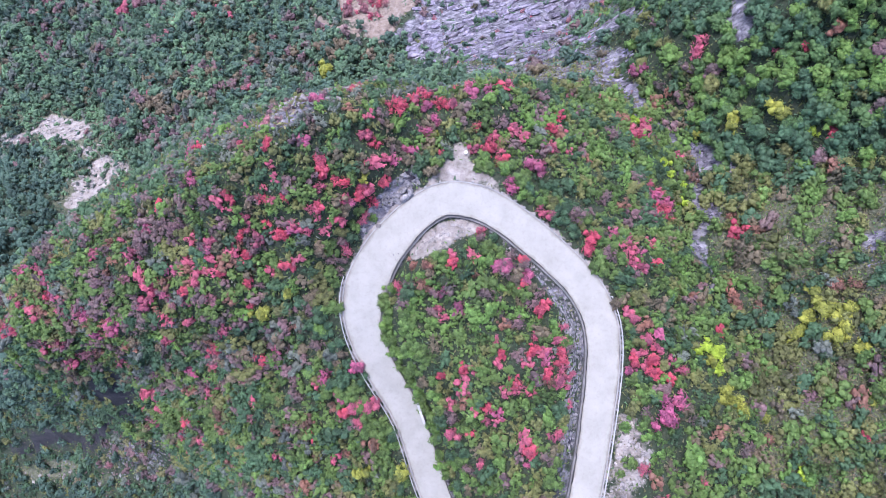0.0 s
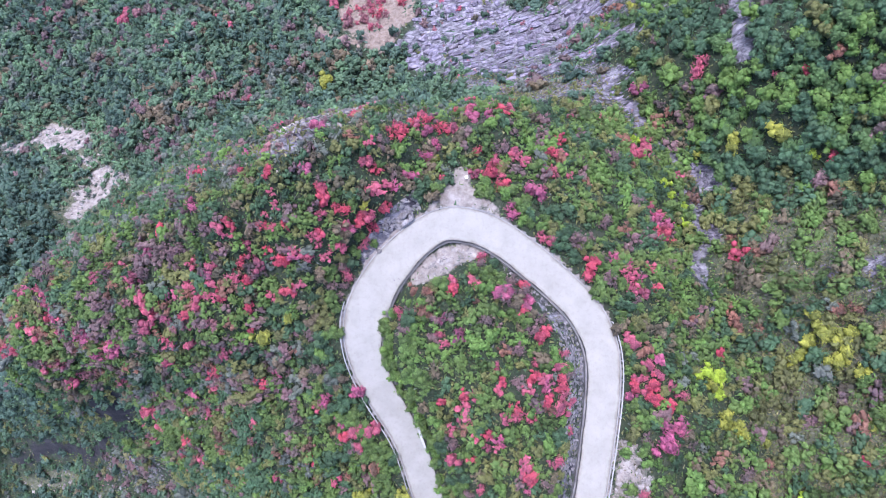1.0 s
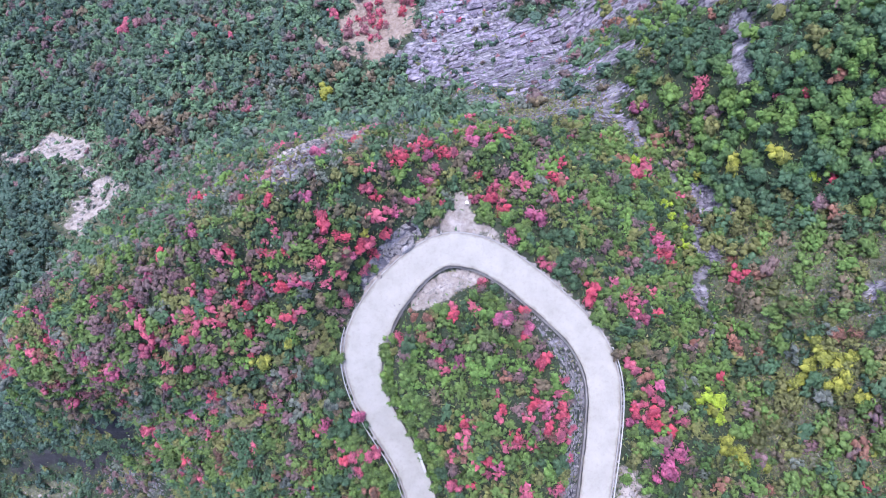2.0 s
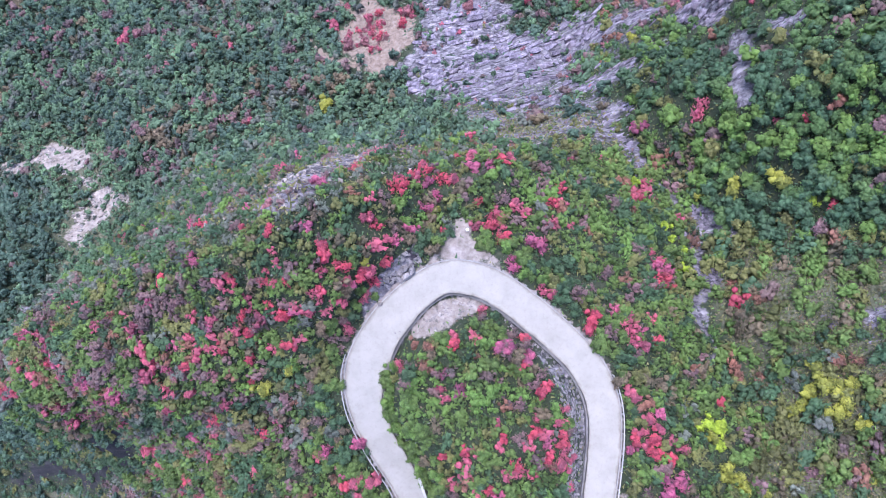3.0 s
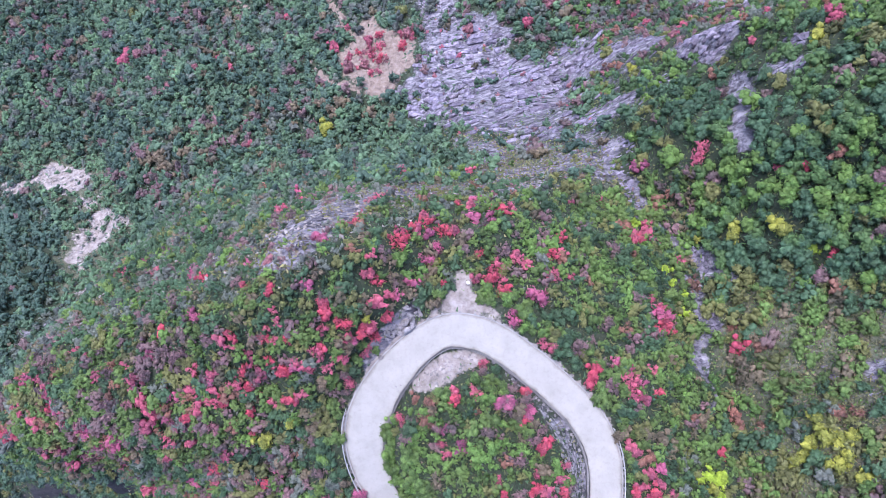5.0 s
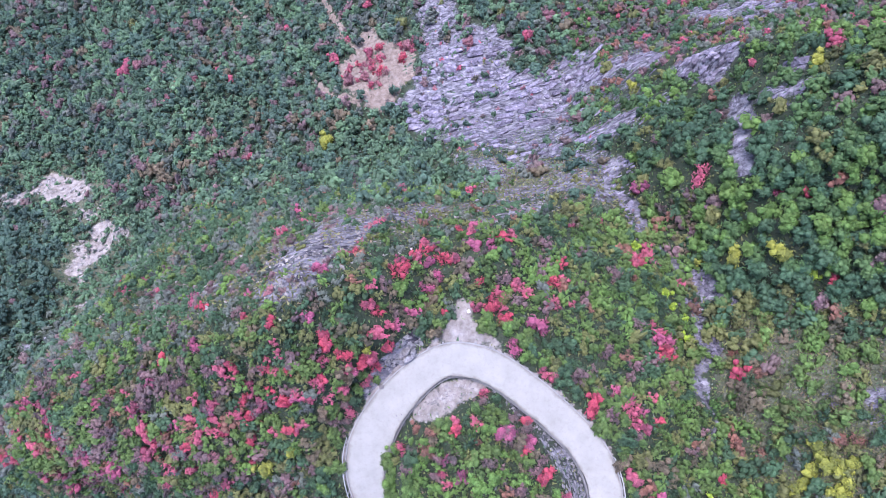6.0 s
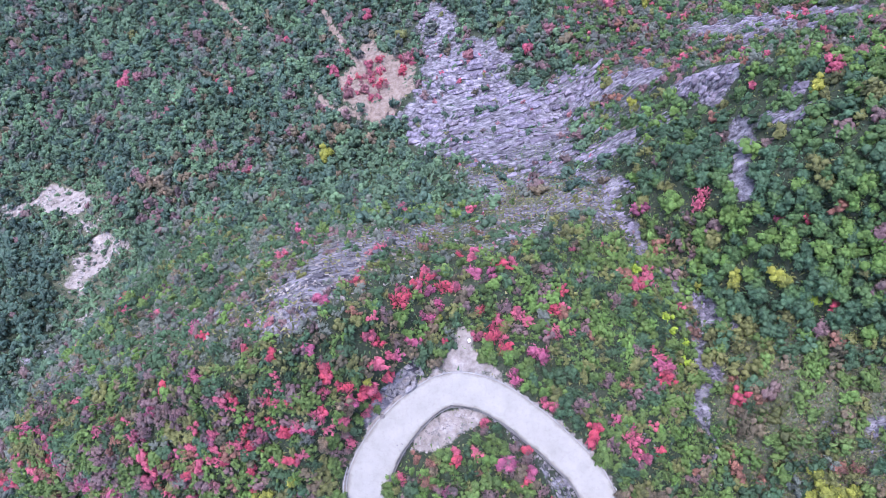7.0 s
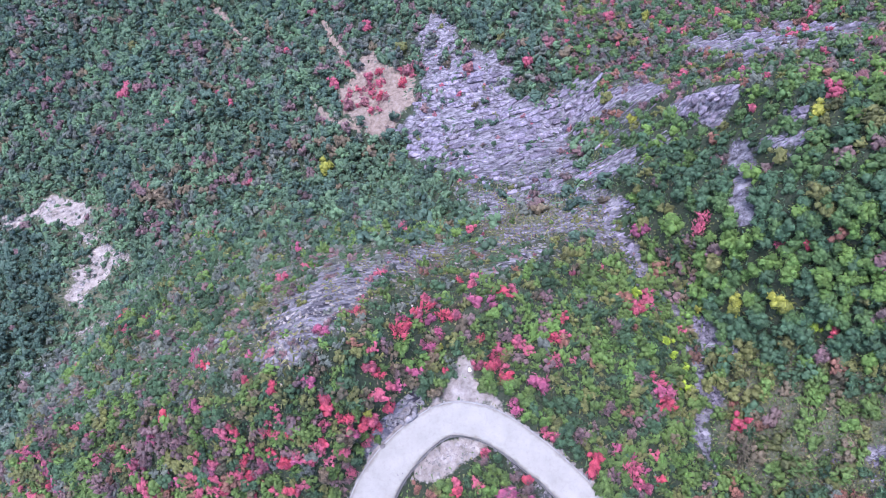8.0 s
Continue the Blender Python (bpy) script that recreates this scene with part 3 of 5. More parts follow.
GULLY_LINE = [(37.0, 42, 1.6), (37.0, 35, 1.6), (38.8, 28, 1.5), (42, 23, 1.2), (46, 18.5, 1.8), (49, 15.5, 1.8), (44.5, 13.5, 1.4), (45.5, 8.5, 1.6), (47.6, 5.5, 1.3), (44.6, 0.6, 1.4), (43, -6, 0.6)]
EARTH_STREAKS = [[(-102, 142, 2.2), (-93.6, 132.4, 1.6), (-82.6, 120.5, 1.0)], [(-56.6, 94.9, 0.9), (-47.6, 86.6, 1.4), (-37.1, 77.1, 1.8), (-28.9, 73.9, 1.2)], [(-50, 129.5, 1.7), (-45, 119.7, 1.8), (-40.8, 110.5, 2.0), (-34.2, 100.6, 1.7), (-28.7, 97, 1.4)]]


def inside(outline, x, y, soft=1.5):
    """How far a place lies within an outline: 0 outside, 1 inside, over soft metres."""
    p = np.array(outline, float)
    q = np.roll(p, -1, axis=0)
    dist, within = np.full(x.shape, 1e9), np.zeros(x.shape, bool)
    for (ax, ay), (bx, by) in zip(p, q):
        u = np.clip(((x - ax) * (bx - ax) + (y - ay) * (by - ay)) / ((bx - ax) ** 2 + (by - ay) ** 2), 0, 1)
        dist = np.minimum(dist, np.hypot(x - ax - u * (bx - ax), y - ay - u * (by - ay)))
        if ay != by:
            within ^= ((ay > y) != (by > y)) & (x < (bx - ax) * (y - ay) / (by - ay) + ax)
    return np.clip(0.5 + np.where(within, dist, -dist) / soft, 0, 1)


def along(line, x, y):
    """Up to 1 on a streak whose points are x, y and half width."""
    out = np.zeros(x.shape)
    for (ax, ay, aw), (bx, by, bw) in zip(line, line[1:]):
        u = np.clip(((x - ax) * (bx - ax) + (y - ay) * (by - ay)) / ((bx - ax) ** 2 + (by - ay) ** 2), 0, 1)
        out = np.maximum(out, np.clip(1.3 - np.hypot(x - ax - u * (bx - ax), y - ay - u * (by - ay)) / (aw + u * (bw - aw)), 0, 1))
    return out


def bank_width(x, y):
    """How far the stone-pitched cut bank inside the upper leg reaches beyond the road's edge."""
    return np.where(np.asarray(x) > 8, 1.4 + 2.2 * np.clip((-np.asarray(y) - 0.5) / 7, 0, 1), 1.3)


def covers(x, y):
    """The share of rock, earth, pale debris, dry grass, dark rock and painted shade at each place."""
    x, y = np.asarray(x, float), np.asarray(y, float)
    wx, wy = x + 0.9 * ripple(x * 1.7, y * 1.7), y + 0.9 * ripple(y * 1.7 + 40, x * 1.7)
    broken = np.clip(0.62 + 0.5 * ripple(x * 3.1 + 7, y * 3.1), 0.18, 1.0)
    d, _, w, side = road_distance(x, y)
    verge = np.clip((w + 1.3 - d) / 0.8, 0, 1)
    verge = np.maximum(verge, ((side < 0) & (x > 8)) * 0.9 * np.clip((w + bank_width(x, y) - d) / 0.8, 0, 1))
    rock = np.maximum.reduce([(0.55 + 0.4 * broken) * inside(ROCK_FACE, wx, wy, 4), 0.75 * inside(ROCK_CHUTE, wx, wy, 6), (0.55 + 0.3 * broken) * inside(FACE_FOOT, wx, wy, 4),
                              (0.1 + 0.4 * broken) * inside(CREST_ROCK, wx, wy, 7), (0.6 + 0.36 * broken) * inside(CREST_BARE, wx, wy, 4), 0.85 * inside(CREST_PATCH, wx, wy, 2), 0.62 * inside(CREST_STREAK, wx, wy, 3),
                              (0.34 + 0.3 * broken) * inside(NOSE_ROCK, wx, wy, 5), 0.7 * inside(NOSE_BARE, wx, wy, 3), 0.6 * inside(EDGE_ROCK, wx, wy, 3), 0.66 * inside(EDGE_LEDGE, wx, wy, 2), inside(CHUTE, x, y), 0.75 * inside(CHUTE_ARM, x, y, 2),
                              inside(OVERHANG, x, y), inside(SMALL_CRAG, x, y), 0.5 * inside(STREAKED, wx, wy, 7), 0.88 * inside(STREAK_UPPER, wx, wy, 4), 0.88 * inside(STREAK_LOWER, wx, wy, 4), 0.72 * inside(UPPER_LEDGE, wx, wy, 6),
                              (0.25 + 0.25 * broken) * inside(GREY_SCREE, wx, wy, 12), 0.85 * inside(GULLY_BED, x, y, 1.6), 0.85 * inside(GULLY_LOW, x, y, 1.4), 0.7 * inside(GULLY_PATCH, x, y, 1.6), (0.3 + 0.4 * broken) * inside(EAST_SCREE, wx, wy, 2.5),
                              0.75 * along(GULLY_LINE, wx, wy), 0.7 * inside(GULLY_STEPS, wx, wy, 2.5), 0.8 * inside(NOTCH_ROCK, x, y, 1.5), 0.6 * verge])
    earth = np.maximum.reduce([(0.6 + 0.4 * broken) * inside(BARE_EARTH, wx, wy, 4), 0.55 * inside(LOOKOUT, x, y, 1.6), *(along(s, wx, wy) for s in EARTH_STREAKS)])
    pale = np.maximum.reduce([(0.68 + 0.28 * broken) * inside(LOOKOUT, x, y, 1.2), (0.66 + 0.34 * broken) * inside(SLIDE_HEAD, wx, wy, 3), (0.5 + 0.45 * broken) * inside(SLIDE_TONGUE, wx, wy, 4), (0.55 + 0.4 * broken) * np.maximum(inside(SLIDE_MID, wx, wy, 3), 0.9 * inside(SLIDE_FOOT, wx, wy, 3)), 0.8 * inside(LOOP_ROCK, x, y, 1.2), 0.62 * inside(BANK_ROCK, x, y, 1.8), 0.62 * np.clip((w + 1.1 - d) / 0.5, 0, 1) * (side > 0),
                              0.3 * broken * inside(PALE_BENCH, wx, wy, 8)])
    straw = np.maximum.reduce([0.8 * inside(GRASS_EAST, wx, wy, 5), 0.8 * inside(NOSE_ROCK, wx, wy, 8), 0.9 * inside(PALE_BENCH, wx, wy, 6), 0.85 * inside(CREST_ROCK, wx, wy, 8), 0.75 * inside(SLIDE_SCRUB, wx, wy, 8)])
    return dict(rock=rock, earth=earth, pale=pale, straw=straw, dark_rock_and_shade=np.maximum((0.55 + 0.45 * broken) * inside(DARK_SLAB, wx, wy, 8), 0.9 * inside(SHADED_HOLLOW, wx, wy, 5)))


def in_sight(x, y, z, margin=8.0):
    """The spur and the near sides of the valley, where the growth is built in full."""
    deep = 87 - z
    return (np.abs(x) < 0.76 * deep + margin) & (y < 34 + 0.43 * deep + margin) & (y > -0.43 * deep - margin)


def mesh_of(name, verts, quads, materials, index=None, smooth=False, tone=None):
    """A mesh from arrays of corners and of faces with three or four sides."""
    me = bpy.data.meshes.new(name)
    verts, quads = np.asarray(verts, np.float32), np.asarray(quads, np.int32)
    me.vertices.add(len(verts))
    me.vertices.foreach_set("co", verts.ravel())
    sides = quads.shape[1]
    me.loops.add(quads.size)
    me.loops.foreach_set("vertex_index", quads.ravel())
    me.polygons.add(len(quads))
    me.polygons.foreach_set("loop_start", np.arange(0, quads.size, sides, dtype=np.int32))
    for m in materials:
        me.materials.append(m)
    if index is not None:
        me.polygons.foreach_set("material_index", np.asarray(index, np.int32))
    me.polygons.foreach_set("use_smooth", np.full(len(quads), smooth))
    if tone is not None:
        me.attributes.new("tone", "FLOAT", "POINT").data.foreach_set("value", np.asarray(tone, np.float32))
    me.update(calc_edges=True)
    me.validate()
    return me


def sheet(rows, columns):
    """The faces of a grid of corners."""
    i = np.arange((rows - 1) * columns).reshape(rows - 1, columns)[:, :-1].ravel()
    return np.stack([i, i + 1, i + columns + 1, i + columns], 1)


def grown(lo, hi, step, to_lo, to_hi):
    """Grid lines, close together from lo to hi and ever wider beyond."""
    mid = list(np.arange(lo, hi, step))
    for sign, start, end in ((-1, lo, to_lo), (1, mid[-1], to_hi)):
        s, p = step, start
        while sign * (end - p) > 0:
            s = min(s * 1.06, 2.6) if abs(p - start) < 170 else s * 1.35
            p += sign * s
            mid.append(p)
    return np.array(sorted(mid))


GX, GY = grown(-90, 76, 0.9, -2500, 2500), grown(-46, 58, 0.9, -2500, 2500)
_x, _y = np.meshgrid(GX, GY)
_z = ground_z(_x, _y)
_me = mesh_of("ground", np.stack([_x, _y, _z], 2).reshape(-1, 3), sheet(len(GY), len(GX)), [HILLSIDE], smooth=True)
for _key, _value in covers(_x, _y).items():
    _me.attributes.new(_key, "FLOAT", "POINT").data.foreach_set("value", _value.astype(np.float32).ravel())
tagged(new("ground", _me), "steep hillside of dark soil, litter, grey rock and bare earth", "ground", kind="structure")

# ---- the hairpin road ----
ACROSS = np.array([-1.0, -0.93, -0.6, -0.2, 0.2, 0.6, 0.93, 1.0])
_wob = 1 + 0.018 * np.sin(np.arange(len(ROAD)) * 0.9) + 0.015 * np.sin(np.arange(len(ROAD)) * 2.3 + 1)
_rows = []
for (x, y, z, w), o, k in zip(ROAD, OUTWARD, _wob):
    row = [(x + o[0] * a * w * k, y + o[1] * a * w * k, z + 0.05 * (1 - a * a)) for a in ACROSS]
    _rows.append([(*row[0][:2], z - 0.75), *row, (*row[-1][:2], z - 0.75)])
_v = np.array(_rows)
_me = mesh_of("road", _v.reshape(-1, 3), sheet(len(ROAD), _v.shape[1]), [ROAD_CONCRETE])
_me.attributes.new("across", "FLOAT", "POINT").data.foreach_set("value", np.tile(np.abs(np.r_[1.0, ACROSS, 1.0]), len(ROAD)).astype(np.float32))
road = tagged(new("road", _me), "bleached pale concrete hairpin mountain road", "road", kind="structure")

# ---- plants ----
def sprays(rng, at, normal, length, width, reach=None):
    """Leaf sprays: pointed three-cornered blades, lying roughly square to normal and pointing along reach."""
    t = rng.normal(size=at.shape) * (0.55 if reach is not None else 1.0) + (0 if reach is None else reach)
    t -= normal * (t * normal).sum(1)[:, None]
    t /= np.linalg.norm(t, axis=1)[:, None] + 1e-9
    b = np.cross(normal, t)
    length, width = np.reshape(length, (-1, 1)), np.reshape(width, (-1, 1))
    return np.stack([at - t * length * 0.4 + b * width * 0.5, at - t * length * 0.4 - b * width * 0.5, at + t * length * 0.6 - normal * length * 0.15], 1)


def tube(points, radii, sides=5):
    """A tapered limb along points: corners and faces."""
    v, f = [], []
    for i, (p, r) in enumerate(zip(points, radii)):
        for k in range(sides):
            a = 2 * math.pi * k / sides
            v.append((p[0] + r * math.cos(a), p[1] + r * math.sin(a), p[2]))
            if i:
                k2, o = (k + 1) % sides, (i - 1) * sides
                f += [(o + k, o + k2, o + sides + k2), (o + k, o + sides + k2, o + sides + k)]
    return np.array(v), np.array(f)


def joined(pieces):
    v, f, n = [], [], 0
    for pv, pf in pieces:
        v.append(pv)
        f.append(pf + n)
        n += len(pv)
    return np.concatenate(v), np.concatenate(f)


def lump(rng, centre, size):
    """The dense inside of one bough: an uneven many-sided clump, open below."""
    g = (1 + math.sqrt(5)) / 2
    v = np.array([(-1, g, 0), (1, g, 0), (-1, -g, 0), (1, -g, 0), (0, -1, g), (0, 1, g), (0, -1, -g), (0, 1, -g), (g, 0, -1), (g, 0, 1), (-g, 0, -1), (-g, 0, 1)]) / 1.9
    f = np.array([(0, 11, 5), (0, 5, 1), (0, 1, 7), (0, 7, 10), (0, 10, 11), (1, 5, 9), (5, 11, 4), (11, 10, 2), (10, 7, 6), (7, 1, 8),
                  (3, 9, 4), (3, 4, 2), (3, 2, 6), (3, 6, 8), (3, 8, 9), (4, 9, 5), (2, 4, 11), (6, 2, 10), (8, 6, 7), (9, 8, 1)])
    a = rng.uniform(0, 2 * math.pi)
    v = v @ np.array([[math.cos(a), math.sin(a), 0], [-math.sin(a), math.cos(a), 0], [0, 0, 1]])
    v = v * rng.uniform(0.72, 1.2, (12, 1)) * size * np.array([1.0, 1.0, 0.85])
    return centre + v, f[v[f].mean(1)[:, 2] > -0.45 * size]


def plant_form(seed, leaves, lobes, tall, leaf=(0.26, 0.17), single_trunk=False, wispy=0.0, dense=0.86):
    """A bush or tree with a crown of radius 1: the limbs, the crown of boughs and leaf sprays, and each bough's tone."""
    rng = np.random.default_rng(seed)
    centres, long = [], rng.uniform(0.72, 1.3)
    for i in range(lobes):
        a, r = i * 2.4 + rng.uniform(-0.9, 0.9), rng.uniform(0.7, 1.35) * 0.70 * math.sqrt((i + 0.15) / lobes)
        centres.append((r * math.cos(a) * long, r * math.sin(a) / long, tall * (rng.uniform(0.55, 0.92) - 0.35 * r)))
    centres = np.array(centres)
    sizes = rng.uniform(0.2, 0.46, lobes)
    which = rng.choice(lobes, leaves, p=sizes ** 2 / (sizes ** 2).sum())
    d = rng.normal(size=(leaves, 3))
    d[:, 2] = np.abs(d[:, 2]) * 1.1 - 0.3
    d /= np.linalg.norm(d, axis=1)[:, None]
    shell = rng.uniform(0.82 - 0.4 * wispy, 1.22 + 0.25 * wispy, (leaves, 1))
    at = centres[which] + d * sizes[which][:, None] * shell
    nrm = d * 1.0 + np.array([0, 0, 0.3]) + rng.normal(size=(leaves, 3)) * 0.32
    nrm /= np.linalg.norm(nrm, axis=1)[:, None]
    k = sprays(rng, at, nrm, leaf[0] * rng.uniform(0.6, 1.35, leaves), leaf[1] * rng.uniform(0.6, 1.3, leaves), d)
    bough = rng.uniform(0, 1, lobes)
    pieces, tones = [], []
    for c, size, t in zip(centres, sizes, bough):
        pieces.append(lump(rng, c, size * dense))
        tones.append(np.full(12, t))
    pieces.append((k.reshape(-1, 3), np.arange(leaves * 3).reshape(-1, 3)))
    tones.append(np.repeat(np.clip(bough[which] + rng.normal(0, 0.1, leaves), 0, 1), 3))
    limbs = []
    if single_trunk:
        limbs.append(tube([(0, 0, -0.5), (0.03, 0.02, tall * 0.3), (0.02, -0.02, tall * 0.62)], (0.075, 0.06, 0.03), 6))
    for c in centres[: 6 if single_trunk else 5]:
        base = np.array([0.02, 0.01, tall * 0.3]) if single_trunk else np.array([c[0] * 0.08, c[1] * 0.08, -0.5])
        mid = base * 0.5 + c * 0.5 + np.array([0, 0, -0.08])
        limbs.append(tube([base, mid, c], (0.045, 0.03, 0.012), 3))
    return joined(limbs), joined(pieces), np.concatenate(tones)


BUSH_FORMS = [plant_form(s, 240, 10 + s % 4, 1.1, (0.22, 0.16)) for s in range(1, 7)]
TREE_FORMS = [plant_form(s, 220, 12 + s % 4, 1.5, (0.22, 0.17), True) for s in range(11, 16)]
AIRY_FORMS = [plant_form(s, 230, 9, 1.1, (0.28, 0.11), False, 0.7, 0.55) for s in range(21, 25)]
COVER_FORMS = [plant_form(s, 60, 8, 1.1, (0.30, 0.21)) for s in range(41, 47)] + [plant_form(s, 110, 7, 1.2, (0.36, 0.14), False, 0.6, 0.6) for s in range(51, 53)]
GROVE_FORMS = [plant_form(s, 84, 10 + s % 4, 1.45, (0.27, 0.21), True) for s in range(61, 67)]
WOOD_FORMS = [plant_form(s, 40, 6 + s % 3, 1.35, (0.40, 0.28), True) for s in range(31, 37)]

FORMS = {"bush": BUSH_FORMS, "tree": TREE_FORMS, "airy": AIRY_FORMS, "grove": GROVE_FORMS, "wood": WOOD_FORMS}
KINDS = {}


def plant_meshes(kind, form, leaf_mat):
    """The trunk and crown meshes of one form in one leaf colour, made once and shared."""
    key = (kind, form, leaf_mat.name)
    if key not in KINDS:
        (lv, lf), (cv, cf), tone = FORMS[kind][form]
        KINDS[key] = mesh_of("trunk", lv, lf, [BARK], smooth=True), mesh_of("crown", cv, cf, [leaf_mat], smooth=True, tone=tone)
    return KINDS[key]


plant_rng = np.random.default_rng(5)


def plant(name, label, category, group, kind, leaf_mat, x, y, r, squash=1.0, stems="trunk"):
    """One bush or tree, of the crown radius r: an empty at its foot, with its stems and its crown."""
    forms = FORMS[kind]
    trunk, crown = plant_meshes(kind, int(plant_rng.integers(len(forms))), leaf_mat)
    foot = new(name)
    foot.empty_display_size = 0.3
    z = float(ground_z(np.array([x]), np.array([y]))[0])
    foot.matrix_world = pose(x, y, z - 0.05, 0, 0, float(plant_rng.uniform(0, 360))) @ Matrix.Diagonal((r, r * float(plant_rng.uniform(0.85, 1.15)), r * squash, 1))
    tagged(foot, label, category, group)
    new(stems, trunk).parent = foot
    new("crown", crown).parent = foot
    return foot


PLANTED = []   # x, y, radius of all that is planted singly


def bed(spots, name, label, group, mats, kind="bush", grow=1.0, category="bush", airy=True):
    shape = kind
    for i, (x, y, r) in enumerate(spots):
        kind = "airy" if airy and shape == "bush" and category == "bush" and i % 2 == 1 else shape
        plant(name, label, category, group, kind, mats[i % len(mats)], x, y, r * grow, float(plant_rng.uniform(0.85, 1.1)))
        PLANTED.append((x, y, r * grow))


bed(RED_SPUR, "smoke_bush", "scarlet autumn smoke bush on the spur among green shrubs", "red bushes on the spur", [RED, RED, PINK], grow=0.9)
bed(RED_WEST, "smoke_bush", "pink-red autumn bush on the western slope", "red bushes on the western slope", [PINK, DUSKY, RED, DUSKY], grow=0.9)
bed(RED_TOP, "smoke_bush", "crimson autumn bush on the nose of the spur", "red bushes above the bend", [PINK, RED], grow=0.9)
bed(RED_LOOP, "smoke_bush", "scarlet autumn bush inside the hairpin bend", "red bushes inside the bend", [RED, PINK], grow=0.9)
bed(RED_EAST, "smoke_bush", "crimson autumn bush on the eastern slope", "red bushes on the eastern slope", [RED, PINK], grow=0.9)
bed(MAGENTA, "smoke_bush", "magenta autumn bush among green shrubs", "magenta bushes", [PURPLE])
bed(MAUVE, "dry_bush", "mauve half-bare bush among green shrubs", "mauve bushes", [MAUVE_LEAF], "airy")
bed(YELLOW, "yellow_bush", "yellow-green autumn bush on the slope", "yellow bushes", [GOLD], airy=False)
bed(LIMES, "lime_bush", "bright lime-yellow bush beside the gully", "lime bushes", [LIME], airy=False)
bed(ORANGE, "rust_bush", "rust-orange autumn bush among olive shrubs", "rust-orange bushes", [SALMON])
bed(BRIGHT, "fresh_tree", "bright green broad-crowned young tree", "bright green trees", [FRESH], "tree", category="tree")
bed(FAR_RED, "valley_red_tree", "red autumn tree in the valley woods", "red trees in the valley", [PINK, DUSKY], "tree", 0.8, "tree")
bed(FAR_YELLOW, "valley_yellow_tree", "olive-yellow tree in the valley woods", "yellow trees in the valley", [GOLD, OLIVE], "tree", 0.85, "tree")


def kerbside_hedge():
    """Bushes that lean out over the inner edge of the lower leg."""
    spots, last = [], None
    for (x, y, z, w), o in zip(ROAD, OUTWARD):
        if x < -2 and -38 < y < -4 and (last is None or math.hypot(x - last[0], y - last[1]) > 1.7):
            last = (x, y)
            r = float(plant_rng.uniform(1.2, 1.7))
            a = w + 0.75 * r - float(plant_rng.uniform(0.0, 0.5))
            spots.append((float(x - o[0] * a), float(y - o[1] * a), r))
    return spots


bed(kerbside_hedge(), "overhanging_shrub", "leafy green shrub leaning over the edge of the road", "shrubs leaning over the road", [GREEN, FRESH, GREEN], category="shrub")


def scatter(rng, box, step, keep):
    """Places on a jittered grid that keep() lets stand; keep gives the chance at each."""
    xs, ys = np.arange(box[0], box[1], step), np.arange(box[2], box[3], step)
    x, y = np.meshgrid(xs, ys)
    x = (x + (np.arange(len(ys)) % 2 * step / 2)[:, None] + rng.uniform(-0.42, 0.42, x.shape) * step).ravel()
    y = y.ravel() + rng.uniform(-0.42, 0.42, x.size) * step
    ok = rng.random(x.size) < keep(x, y)
    return x[ok], y[ok]


def open_ground(x, y, r=0.6):
    """The chance that a plant of that radius stands here: none on the road, few on rock and bare ground."""
    c = covers(x, y)
    d, _, w, side = road_distance(x, y)
    bare = np.maximum.reduce([1.15 * c["earth"], 1.1 * c["pale"], c["dark_rock_and_shade"], 1.7 * (c["rock"] - 0.3)])
    p = np.clip(1.05 - bare, 0, 1) ** 1.5 * (1 - 0.72 * inside(NOSE_ROCK, x, y, 4)) * (1 + 0.3 * inside(CREST_ROCK, x, y, 6))
    p *= (d > w + np.where(side > 0, 0.9, np.where(x > 8, bank_width(x, y) - 0.6, np.where(y < -5, 0.7, 1.2))) + r * 0.3)
    for px, py, pr in PLANTED:
        p *= np.hypot(x - px, y - py) > 0.72 * pr + 0.25 * r
    return p


def steep(x, y):
    """How much more ground a slope has than its plan."""
    gx, gy = (ground_z(x + 1, y) - ground_z(x - 1, y)) / 2, (ground_z(x, y + 1) - ground_z(x, y - 1)) / 2
    return np.sqrt(1 + gx * gx + gy * gy)


